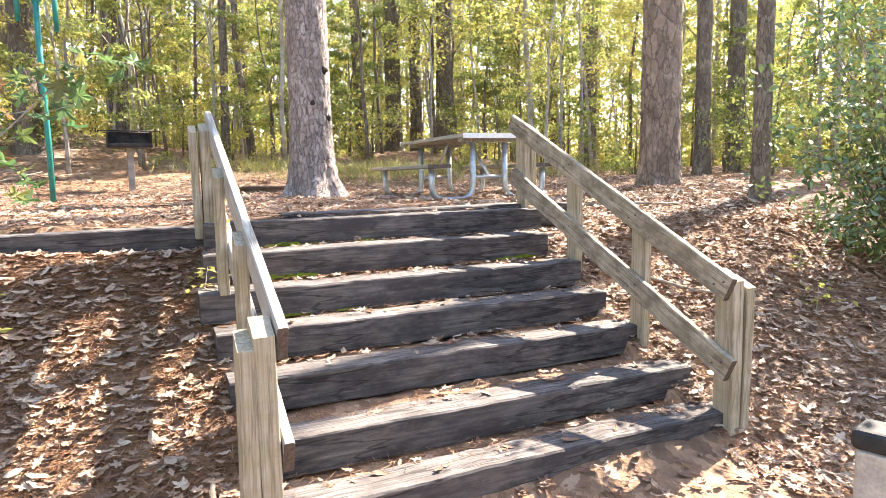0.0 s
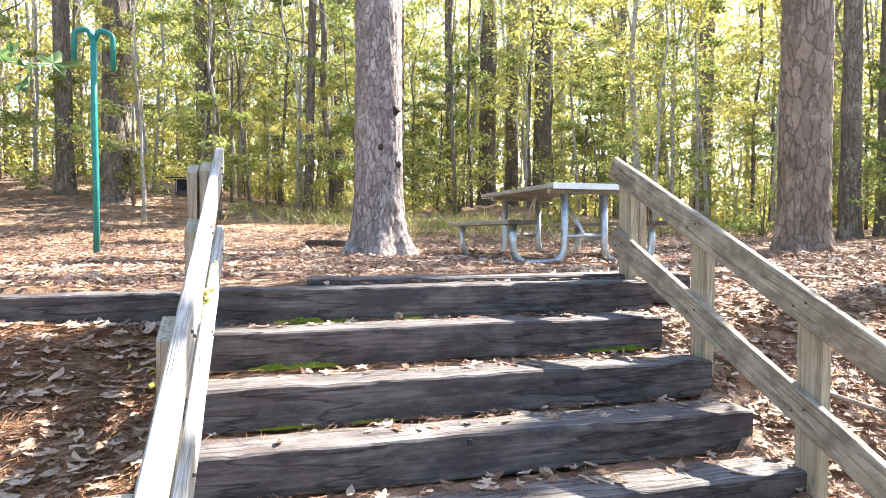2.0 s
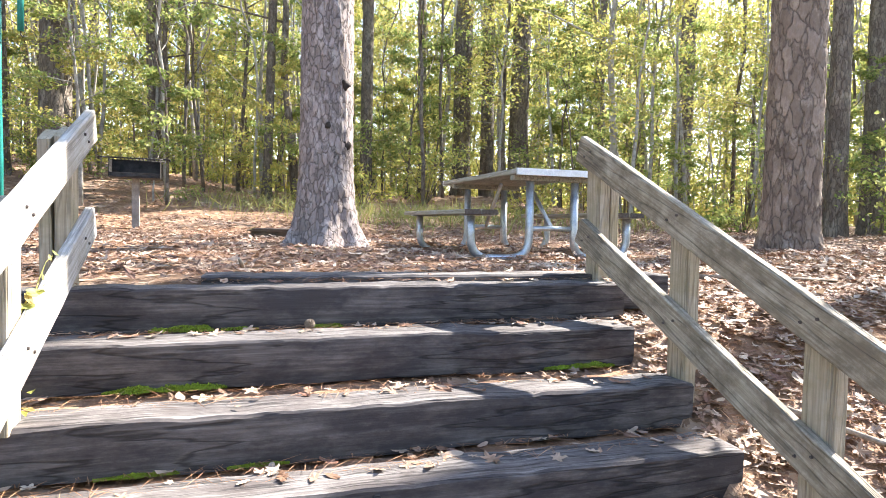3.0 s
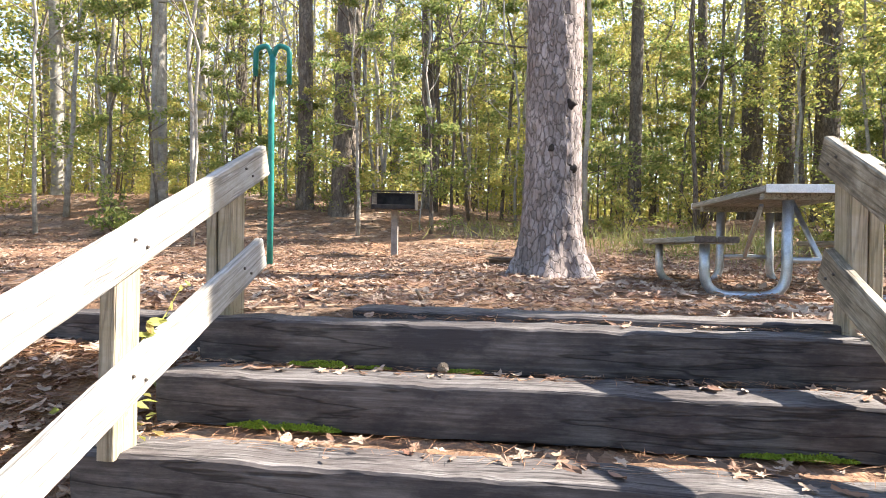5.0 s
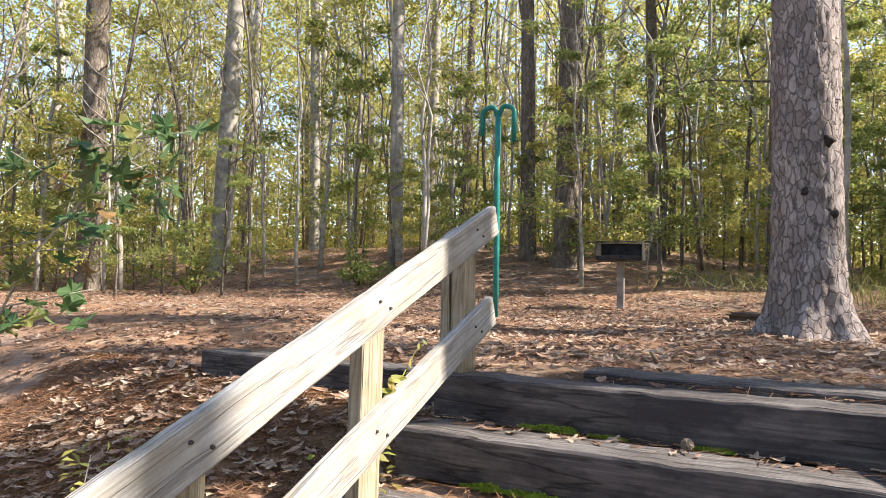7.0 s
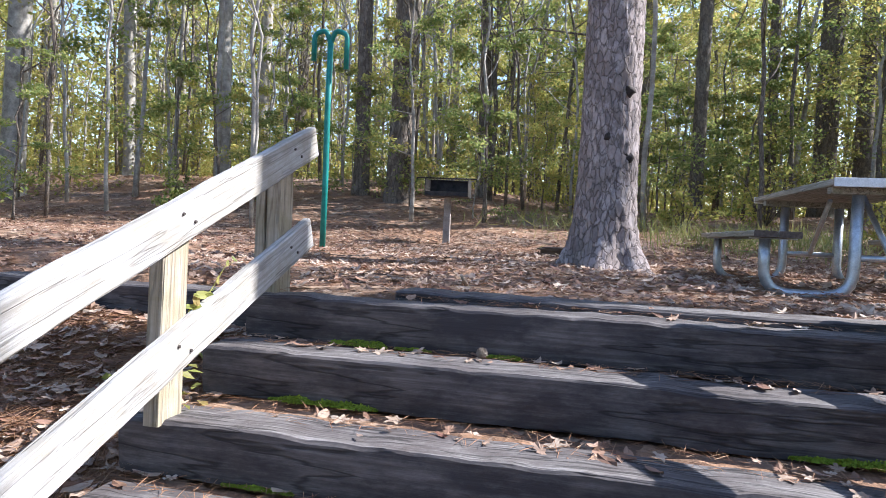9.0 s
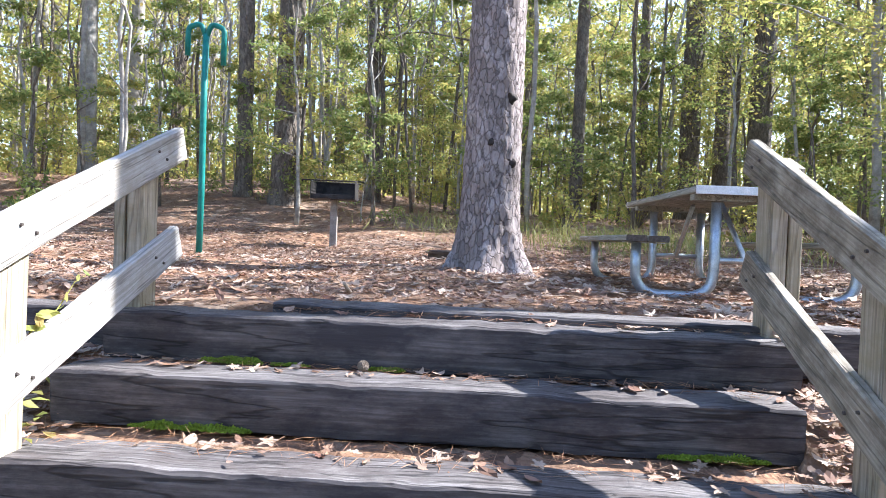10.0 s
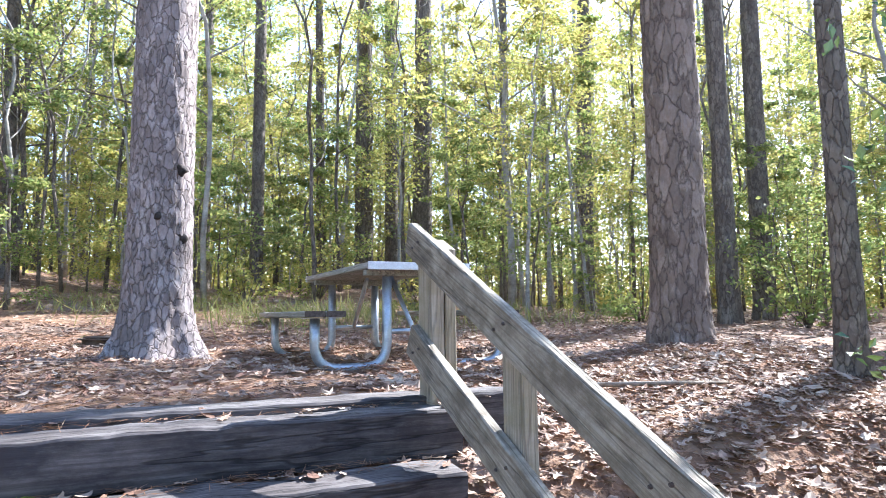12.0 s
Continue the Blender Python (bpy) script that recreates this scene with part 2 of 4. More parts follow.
SCAR = simple("charred_scar", (0.022, 0.018, 0.016), (0.06, 0.048, 0.042), 25, 0.95, 0, 0.6)
STICK = simple("dead_wood", (0.16, 0.12, 0.09), (0.34, 0.29, 0.23), 20, 0.9, 0, 0.5)
END_GRAIN = simple("end_grain_wood", (0.055, 0.042, 0.036), (0.13, 0.105, 0.088), 40, 0.95, 0, 0.6)
PALE_END = simple("pale_table_end", (0.62, 0.63, 0.63), (0.76, 0.77, 0.77), 18, 0.5, 0, 0.15)
BOLT = simple("bolt_steel", (0.07, 0.06, 0.055), (0.13, 0.11, 0.10), 30, 0.6, 0.6, 0.1)


# ---- mesh helpers ----
def part(name, bm, mat, parent=None, label=""):
    me = bpy.data.meshes.new(name)
    bm.to_mesh(me)
    bm.free()
    ob = new(name, me)
    for mm in (mat if isinstance(mat, (list, tuple)) else [mat]):
        me.materials.append(mm)
    if parent:
        ob.parent = parent
    if label:
        ob["label"] = label
    return ob


def raw(name, verts, faces, mat, parent=None, smooth=False):
    """A mesh from arrays of vertices and of equal-sided faces."""
    verts, faces = np.asarray(verts, dtype=np.float32), np.asarray(faces, dtype=np.int32)
    me = bpy.data.meshes.new(name)
    k = faces.shape[1]
    me.vertices.add(len(verts))
    me.vertices.foreach_set("co", verts.ravel())
    me.loops.add(faces.size)
    me.loops.foreach_set("vertex_index", faces.ravel())
    me.polygons.add(len(faces))
    me.polygons.foreach_set("loop_start", np.arange(0, faces.size, k, dtype=np.int32))
    me.polygons.foreach_set("loop_total", np.full(len(faces), k, dtype=np.int32))
    me.polygons.foreach_set("use_smooth", np.full(len(faces), smooth))
    me.update(calc_edges=True)
    me.validate()
    me.materials.append(mat)
    ob = new(name, me)
    if parent:
        ob.parent = parent
    return ob


def smooth(ob):
    for p in ob.data.polygons:
        p.use_smooth = True
    return ob


def box(bm, x0, x1, y0, y1, z0, z1, bev=0.0, segs=2, m=None):
    mat = Matrix.Translation(((x0 + x1) / 2, (y0 + y1) / 2, (z0 + z1) / 2)) @ Matrix.Diagonal((x1 - x0, y1 - y0, z1 - z0, 1))
    r = bmesh.ops.create_cube(bm, size=1, matrix=(m or Matrix()) @ mat)
    if bev:
        edges = list({e for v in r["verts"] for e in v.link_edges})
        bmesh.ops.bevel(bm, geom=edges, offset=bev, segments=segs, affect="EDGES", profile=0.6)
    return bm


def tube(bm, pts, radii, n=10, caps=True):
    """A round tube through points; radii: one number or one for each point."""
    pts = [Vector(p) for p in pts]
    if not hasattr(radii, "__len__"):
        radii = [radii] * len(pts)
    rings, side = [], None
    for i, p in enumerate(pts):
        d = (pts[min(i + 1, len(pts) - 1)] - pts[max(i - 1, 0)]).normalized()
        if side is None:
            side = d.orthogonal().normalized()
        side = (side - d * side.dot(d)).normalized()
        up = d.cross(side)
        rings.append([bm.verts.new(p + (side * math.cos(2 * math.pi * k / n) + up * math.sin(2 * math.pi * k / n)) * radii[i]) for k in range(n)])
    for a, b in zip(rings, rings[1:]):
        for k in range(n):
            f = bm.faces.new((a[k], a[(k + 1) % n], b[(k + 1) % n], b[k]))
            f.smooth = True
    if caps:
        bm.faces.new(rings[0][::-1])
        bm.faces.new(rings[-1])
    return bm


def bend(pts, r, n=6):
    """The points of a path with its corners rounded to the radius r."""
    pts = [Vector(p) for p in pts]
    out = [pts[0]]
    for a, b, c in zip(pts, pts[1:], pts[2:]):
        u, w = (a - b).normalized(), (c - b).normalized()
        p, q = b + u * r, b + w * r
        for i in range(n + 1):
            t = i / n
            out.append(p * (1 - t) ** 2 + b * 2 * t * (1 - t) + q * t * t)
    return out + [pts[-1]]


def thing(name, at=(0, 0, 0), turn=0.0):
    ob = new(name)
    ob.matrix_world = pose(*at, 0, 0, turn)
    return ob


# ---- the lie of the land ----
RISE, Y1 = 0.18, 0.15
STEP_Y = [0.15, 0.47, 0.86, 1.17, 1.46, 1.83, 2.09]      # front edges of the timbers
STEP_YAW = 2.9


def front(n, x):
    """Front edge of a timber, which lies a little askew."""
    return STEP_Y[n] + math.tan(radians(STEP_YAW)) * (x + 0.25)


LEFT, RIGHT = -1.55, 1.0


def step01(a, b, t):
    t = np.clip((t - a) / (b - a), 0, 1)
    return t * t * (3 - 2 * t)


def land(x, y):
    """The height of the ground."""
    x, y = np.asarray(x, dtype=float), np.asarray(y, dtype=float)
    slope = np.clip((y - 0.02) * 0.50, 0, 1.06)
    far_side = step01(2.8, 6.0, np.abs(x + 0.3))
    walled = (x > -3.42) & (x < 1.32)
    k = np.where(walled, step01(2.36, 2.46, y), step01(1.7, 3.6, y))
    top = 1.235 + 0.022 * np.clip(y - 2.4, 0, 5.2)
    z = slope * (1 - k) + top * k
    bank = np.clip(y - 7.6, 0, 5.5) * 0.13 + np.clip(y - 13.1, 0, 40) * 0.045
    z = z + bank * (1 - 0.75 * step01(3, 9, x)) + 0.10 * step01(2.2, 4.5, x) * step01(2.5, 4.5, y)
    z = z + step01(-2.5, -6, x) * step01(1, 4, y) * 0.08
    z = z + 0.5 * step01(8, 13.5, y) * step01(-0.5, -4.5, x)
    stairs = (x > LEFT + 0.08) & (x < 0.84) & (y > Y1 + 0.1) & (y < 2.38)
    return np.where(stairs, z - 0.22, z)


def land_at(x, y):
    return float(land(x, y))


def spread(a, b, fine0, fine1, step, grow=1.12):
    out, d, v = list(np.arange(fine0, fine1, step)), step, fine1
    while v < b:
        out.append(v)
        d *= grow
        v += d
    out.append(b)
    d, v = step, fine0 - step
    while v > a:
        out.insert(0, v)
        d *= grow
        v -= d
    out.insert(0, a)
    return np.array(out)


gx, gy = spread(-600, 600, -6, 7, 0.075), spread(-600, 600, -4, 9, 0.075)
GX, GY = np.meshgrid(gx, gy)
GZ = land(GX, GY)
rng = np.random.default_rng(3)
flat = np.array([noise.noise((a * 1.3, b * 1.3, 0)) * 0.035 + noise.noise((a * 5, b * 5, 3)) * 0.016 for a, b in zip(GX.ravel(), GY.ravel())]).reshape(GX.shape)
GZ = GZ + flat
nx, ny = len(gx), len(gy)
idx = np.arange(nx * ny).reshape(ny, nx)
quads = np.stack([idx[:-1, :-1], idx[:-1, 1:], idx[1:, 1:], idx[1:, :-1]], -1).reshape(-1, 4)
ground = raw("ground", np.stack([GX, GY, GZ], -1).reshape(-1, 3), quads, GROUND, None, True)
tagged(ground, "sloping woodland ground covered in brown leaf litter", "ground", "", "structure")


# ---- timber steps ----
def timber(name, x0, x1, depth, height, seed, parent=None):
    """A weathered squared timber along x; its origin is the middle of its front top edge."""
    rnd = random.Random(seed)
    length = x1 - x0
    n = max(10, int(length / 0.03))
    b = 0.009
    prof = [(b, 0), (0, -b), (0, -height * 0.35), (0, -height * 0.68), (b, -height), (depth - b, -height), (depth, -height + b), (depth, -b), (depth - b, 0), (depth * 0.7, 0), (depth * 0.4, 0), (depth * 0.2, 0)]
    bm = bmesh.new()
    rings = []
    for i in range(n + 1):
        x = x0 + length * i / n
        end = min(i, n - i)
        pull = 0.010 if end == 0 else 0
        wear = 0.004 * noise.noise((x * 2.1, seed * 7.3, 1.0)) + 0.006 * noise.noise((x * 9, seed * 3.1, 5.0))
        ring = []
        for j, (y, z) in enumerate(prof):
            dy = 0.006 * noise.noise((x * 3.0, seed * 5.7, j * 0.7)) + 0.004 * noise.noise((x * 14, seed, j * 1.9))
            dz = wear + 0.004 * noise.noise((x * 4.0, seed * 2.3, 9 + j * 0.8)) + 0.003 * noise.noise((x * 17, seed, j * 2.7))
            if j in (0, 1):
                dz -= max(0, noise.noise((x * 9.5, seed * 11.1, 2.2)) - 0.15) * 0.016
                dy += max(0, noise.noise((x * 9.5, seed * 11.1, 2.2)) - 0.15) * 0.016
            cy, cz = (depth / 2 - y) * pull * 4, (-height / 2 - z) * pull * 4
            ring.append(bm.verts.new((x, y + dy + cy, z + dz + cz)))
        rings.append(ring)
    k = len(prof)
    for a, c in zip(rings, rings[1:]):
        for j in range(k):
            f = bm.faces.new((a[j], a[(j + 1) % k], c[(j + 1) % k], c[j]))
            f.smooth = True
            # upward faces take the paler wood
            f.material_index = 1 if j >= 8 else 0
    for a, c in zip(rings, rings[1:]):
        for j in (0, 1, 4, 5, 6, 7, 8):
            e = bm.edges.get((a[j], c[j]))
            e.smooth = False
    bm.faces.new(rings[0])
    bm.faces.new(rings[-1][::-1])
    bmesh.ops.recalc_face_normals(bm, faces=bm.faces)
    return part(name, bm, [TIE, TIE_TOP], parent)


stairs = thing("timber_stairs")
tagged(stairs, "weathered grey railway-tie steps with leaf litter on treads", "stairs")
ENDS = [(-1.50, 1.12), (-1.53, 1.08), (-1.58, 1.04), (-1.62, 0.965), (-1.69, 0.95), (-1.65, 0.89), (-1.63, 0.985)]
for n, (a, b) in enumerate(ENDS):
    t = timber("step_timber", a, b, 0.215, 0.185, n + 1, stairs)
    t.location = (0, front(n, 0), RISE * (n + 1))
    t.rotation_euler = (radians(random.uniform(-1.5, 1.5)), 0, radians(STEP_YAW + random.uniform(-0.35, 0.35)))
    if n < 6:
        bm = bmesh.new()
        bmesh.ops.create_grid(bm, x_segments=50, y_segments=6, size=0.5, matrix=Matrix.Diagonal((b - a - 0.06, STEP_Y[n + 1] - STEP_Y[n] - 0.10, 1, 1)))
        for v in bm.verts:
            v.co.z = 0.016 * noise.noise((v.co.x * 4, v.co.y * 6, n * 3.0)) + 0.008 * noise.noise((v.co.x * 13, v.co.y * 13, n))
        s = smooth(part("tread_fill", bm, GROUND, stairs, "earth and leaf fill behind the timber"))
        s.location = ((a + b) / 2, (STEP_Y[n] + STEP_Y[n + 1] + 0.24) / 2, RISE * (n + 1) - 0.022)
        s.rotation_euler = (0, 0, radians(STEP_YAW))


def edging(x0, x1, y, z, seed, label):
    t = timber("edging_timber", x0, x1, 0.2, 0.19, seed)
    t.location = (0, y, z)
    return tagged(t, label, "timber")


edging(-1.08, 1.36, 2.335, 1.288, 21, "weathered dark timber edging the picnic site")
edging(-3.42, -1.62, 2.27, 1.225, 22, "dark timber retaining the leaf-covered bank")

# ---- handrails ----
def slab(length, width, thick, seed):
    """A sawn board along y with worn edges, its top front corner at the origin."""
    bm = bmesh.new()
    n = max(4, int(length / 0.06))
    e = 0.006
    prof = [(0, -e), (e, 0), (thick - e, 0), (thick, -e), (thick, -width + e), (thick - e, -width), (e, -width), (0, -width + e)]
    rings = []
    for i in range(n + 1):
        y = length * i / n
        rings.append([bm.verts.new((x + 0.002 * noise.noise((y * 5, seed, j)), y, z + 0.004 * noise.noise((y * 3, seed * 2.1, 4)) + 0.0025 * noise.noise((y * 21, seed, j * 1.3)))) for j, (x, z) in enumerate(prof)])
    for a, c in zip(rings, rings[1:]):
        for j in range(8):
            bm.faces.new((a[j], a[(j + 1) % 8], c[(j + 1) % 8], c[j]))
    for ring in (rings[0], rings[-1][::-1]):
        bm.faces.new(ring).material_index = 1
    bmesh.ops.recalc_face_normals(bm, faces=bm.faces)
    return bm


def upright(w, d, h, cut, seed):
    """A post member with its foot at the origin and its top cut on a slant along y."""
    bm = bmesh.new()
    n = 12
    rings = []
    for i in range(n + 1):
        t = i / n
        ring = []
        for j, (x, y) in enumerate(((0.004, 0), (w - 0.004, 0), (w, 0.004), (w, d - 0.004), (w - 0.004, d), (0.004, d), (0, d - 0.004), (0, 0.004))):
            zz = t * (h - cut * (1 - y / d))
            ring.append(bm.verts.new((x + 0.003 * noise.noise((zz * 4, seed, j * 0.3)), y + 0.003 * noise.noise((zz * 4, seed + 9, j * 0.3)), zz)))
        rings.append(ring)
    for a, c in zip(rings, rings[1:]):
        for j in range(8):
            bm.faces.new((a[j], a[(j + 1) % 8], c[(j + 1) % 8], c[j]))
    bm.faces.new(rings[0][::-1])
    bm.faces.new(rings[-1])
    bmesh.ops.recalc_face_normals(bm, faces=bm.faces)
    return bm


def handrail(inner, side, seed, label, y0, z0, grade, length, drop, turn, posts):
    """A sloping handrail of two boards; inner: x of the face towards the stairs, side: -1 with the posts to the left, 1 to the right."""
    root = thing("handrail")
    tagged(root, label, "handrail", "handrails of the timber stairs")
    for i, (y, z) in enumerate(((y0, z0), (y0 - 0.015, z0 - drop))):
        b = part("top_rail" if i == 0 else "lower_rail", slab(length, 0.142, 0.042, seed + i), [RAIL if side < 0 else RAIL_BROWN, END_GRAIN], root)
        b.location = (inner - (0.042 if side < 0 else 0), y, z)
        b.rotation_euler = (math.atan(grade), 0, 0)
    for i, y in enumerate(posts):
        top = z0 + (y + 0.05 - y0) * grade - (0.02 if i else 0.0)
        foot = (-0.2, 0.1 if side < 0 else 0.35, 0.885 if side < 0 else 0.80, 1.15)[i]
        for j in ((0, 1) if i in (0, 3) else (0,)):
            w = ((0.078, 0.062), (0.056, 0), (0.056, 0), (0.062, 0.05))[i][j]
            m = part("post", upright(w, 0.128, top - foot - (0.045 if i == 0 else 0.012) * j, 0.055, seed + 7 * i + j), POST, root)
            off = 0.043 + (0.0 if j == 0 else (0.09, 0, 0, 0.068)[i])
            m.location = (inner + side * off - (w if side < 0 else 0), y + 0.008 * j, foot)
            m.rotation_euler = (radians(random.uniform(-0.8, 0.8)), radians(random.uniform(-0.6, 0.6)), 0)
        for zz in (0, -drop):
            for dy in (0.035, 0.10):
                bm = bmesh.new()
                bmesh.ops.create_cone(bm, cap_ends=True, segments=8, radius1=0.0065, radius2=0.005, depth=0.008, matrix=Matrix.Rotation(radians(-90 * side), 4, "Y"))
                q = part("bolt_head", bm, BOLT, root)
                q.location = (inner - side * 0.003, y + dy, z0 + zz + (y + dy - y0) * grade - 0.08 + (0.03 if dy < 0.05 else -0.02))
    p = Matrix.Translation((inner, 2.40, 0))
    root.matrix_world = p @ pose(0, 0, 0, 0, 0, turn) @ p.inverted()
    return root


handrail(-1.53, -1, 31, "sun-bleached grey wooden handrail with two sloping boards", -0.125, 1.005, 0.4055, 2.70, 0.43, 2.9, (-0.11, 0.60, 1.37, 2.14))
handrail(0.85, 1, 51, "weathered brown wooden handrail with two sloping boards", 0.137, 0.953, 0.475, 2.525, 0.45, 3.4, (0.16, 0.86, 1.57, 2.28))


# ---- picnic table ----
def picnic_table(at, turn):
    root = thing("picnic_table", at, turn)
    tagged(root, "grey plank picnic table with attached benches on galvanised pipe legs", "picnic table")
    length, h, hb = 1.83, 0.735, 0.41
    for i in range(4):
        x = -0.375 + i * 0.19
        s = part("tabletop_plank", slab(length, 0.042, 0.18, 70 + i), [PLANK, END_GRAIN], root)
        s.location = (x, 0, h)
    for side in (-1, 1):
        for k in (0, 1):
            bench = part("bench_plank", slab(length, 0.04, 0.13, 80 + side * 3 + k), [PLANK, END_GRAIN], root)
            bench.location = ((0.52 if side > 0 else -0.79) + 0.14 * k, 0, hb)
    # Near-white strip over the plank ends, at both ends of the tabletop.
    for y in (-0.022, length + 0.002):
        bm = bmesh.new()
        box(bm, -0.375, 0.375, y, y + 0.02, h - 0.05, h + 0.003, 0.003)
        part("end_board", bm, PALE_END, root, "pale grey-white board across the plank ends")
    for y in (0.11, 1.56):
        bm = bmesh.new()
        box(bm, -0.36, 0.36, y - 0.035, y + 0.035, h - 0.085, h - 0.043, 0.004)
        part("cleat", bm, PLANK, root)
        for side in (-1, 1):
            bm = bmesh.new()
            pts = bend([(side * 0.20, y, h - 0.09), (side * 0.20, y, 0.03), (side * 0.70, y, 0.03), (side * 0.70, y, hb - 0.045)], 0.17)
            tube(bm, pts, 0.0335, 12)
            part("pipe_leg", bm, STEEL, root)
            bm = bmesh.new()
            box(bm, side * 0.655 - 0.13, side * 0.655 + 0.13, y - 0.03, y + 0.03, hb - 0.048, hb - 0.042, 0.001)
            part("bench_bracket", bm, STEEL, root)
        bm = bmesh.new()
        tube(bm, [(-0.2, y, 0.27), (0.2, y, 0.27)], 0.02, 8)
        part("cross_pipe", bm, STEEL, root)
        mid = 0.915
        bm = bmesh.new()
        tube(bm, [(0, y, 0.27), (0, y + (mid - y) * 0.6, h - 0.05)], 0.019, 8)
        part("brace", bm, STEEL, root)
    return root


picnic_table((1.42, 3.92, 1.245), 3.3)


# ---- lantern pole ----
def lantern_pole(at):
    root = thing("lantern_pole", at, 8)
    tagged(root, "green painted lantern pole with two drooping hooks", "pole")
    bm = bmesh.new()
    tube(bm, [(0, 0, -0.1), (0.004, 0, 0.7), (-0.004, 0, 1.4), (0, 0, 2.10)], 0.03, 12)
    part("pole", bm, GREEN_PAINT, root)
    for s, drop in ((-1, 0.24), (1, 0.32)):
        bm = bmesh.new()
        pts = bend([(0, 0, 2.07), (s * 0.05, 0, 2.20), (s * 0.17, 0, 2.16), (s * 0.17, 0, 2.13 - drop)], 0.05)
        tube(bm, pts, 0.026, 10)
        arm = part("hook_arm", bm, GREEN_PAINT, root)
        bm = bmesh.new()
        tube(bm, [(s * 0.17, 0, 2.13 - drop), (s * 0.17, 0, 2.10 - drop), (s * 0.185, 0, 2.075 - drop), (s * 0.20, 0, 2.09 - drop)], 0.006, 6)
        part("hook", bm, IRON, arm)
    return root


lantern_pole((-3.07, 5.58, 1.33))


# ---- grill ----
def park_grill(at, turn):
    root = thing("park_grill", at, turn)
    tagged(root, "black iron park grill on a pale metal post", "grill")
    bm = bmesh.new()
    box(bm, -0.045, 0.045, -0.045, 0.045, -0.1, 0.62, 0.008)
    part("post", bm, POST_METAL, root, "pale rusty metal post")
    w, d, h = 0.29, 0.22, 0.235
    for nm, dims in (("floor_plate", (-w, w, -d, d, 0.62, 0.63)), ("back_plate", (-w, w, d - 0.008, d, 0.63, 0.62 + h)), ("side_plate", (-w, -w + 0.008, -d, d - 0.01, 0.63, 0.62 + h)), ("side_plate", (w - 0.008, w, -d, d - 0.01, 0.63, 0.62 + h)), ("front_lip", (-w + 0.01, w - 0.01, -d, -d + 0.008, 0.632, 0.68))):
        bm = bmesh.new()
        box(bm, *dims, 0.002, 1)
        part(nm, bm, IRON, root)
    for i in range(13):
        bm = bmesh.new()
        x = -w + 0.03 + i * (2 * w - 0.06) / 12
        tube(bm, [(x, -d + 0.01, 0.865), (x, d - 0.01, 0.865)], 0.006, 6)
        part("grate_bar", bm, IRON, root)
    for y in (-d + 0.02, d - 0.03):
        bm = bmesh.new()
        tube(bm, [(-w - 0.04, y, 0.857), (w + 0.04, y, 0.857)], 0.008, 6)
        part("grate_rod", bm, IRON, root)
    for s in (-1, 1):
        bm = bmesh.new()
        tube(bm, bend([(s * (w + 0.03), -d + 0.02, 0.857), (s * (w + 0.11), -d + 0.02, 0.857), (s * (w + 0.11), -d + 0.02, 0.83)], 0.01, 3), 0.009, 8)
        part("handle", bm, IRON, root)
    return root


park_grill((-2.46, 8.05, land_at(-2.46, 8.05)), 8)


# ---- fire ring ----
def fire_ring(at):
    root = thing("fire_ring", at)
    tagged(root, "rusty steel fire ring half hidden behind the pine", "fire ring")
    n, r, h = 40, 0.40, 0.085
    bm = bmesh.new()
    prof = [(r, -0.05), (r, h), (r + 0.05, h + 0.005), (r + 0.05, h - 0.006), (r + 0.012, h - 0.012), (r + 0.012, -0.05)]
    rings = [[bm.verts.new((math.cos(2 * math.pi * i / n) * p, math.sin(2 * math.pi * i / n) * p, z)) for p, z in prof] for i in range(n)]
    for i in range(n):
        a, c = rings[i], rings[(i + 1) % n]
        for j in range(6):
            bm.faces.new((a[j], a[(j + 1) % 6], c[(j + 1) % 6], c[j]))
    bmesh.ops.recalc_face_normals(bm, faces=bm.faces)
    part("ring", bm, RUST, root)
    for i in range(7):
        bm = bmesh.new()
        y = -0.3 + i * 0.1
        q = math.sqrt(r * r - y * y)
        tube(bm, [(-q, y, h + 0.012), (q, y, h + 0.012)], 0.008, 6)
        part("grate_bar", bm, RUST, root)
    return root


fire_ring((-0.62, 6.95, land_at(-0.62, 6.95)))


# ---- low utility post beside the path ----
def utility_post(at):
    root = thing("utility_post", at, 20)
    tagged(root, "short grey metal utility post with a black cap", "post")
    bm = bmesh.new()
    box(bm, -0.08, 0.08, -0.08, 0.08, -0.1, 0.42, 0.02, 3)
    part("body", bm, GREY_METAL, root)
    bm = bmesh.new()
    box(bm, -0.095, 0.095, -0.095, 0.095, 0.42, 0.50, 0.03, 3)
    part("cap", bm, BLACK, root)
    return root


utility_post((0.75, -0.86, 0.03))


# ---- trees ----
def leaf_quads(centres, normals, dirs, size, rnd, wide=0.55, fold=0.12):
    """Diamond-shaped leaves, bent along the middle."""
    n = len(centres)
    size = np.asarray(size)[:, None]
    side = np.cross(normals, dirs)
    side /= np.linalg.norm(side, axis=1, keepdims=True) + 1e-9
    a = centres - dirs * size * 0.5
    c = centres + dirs * size * 0.5
    b = centres + side * size * wide * 0.5 + normals * size * fold
    d = centres - side * size * wide * 0.5 + normals * size * fold
    return np.stack([a, b, c, d], 1).reshape(-1, 3), np.arange(4 * n).reshape(-1, 4)


def unit(v):
    return v / (np.linalg.norm(v, axis=1, keepdims=True) + 1e-9)


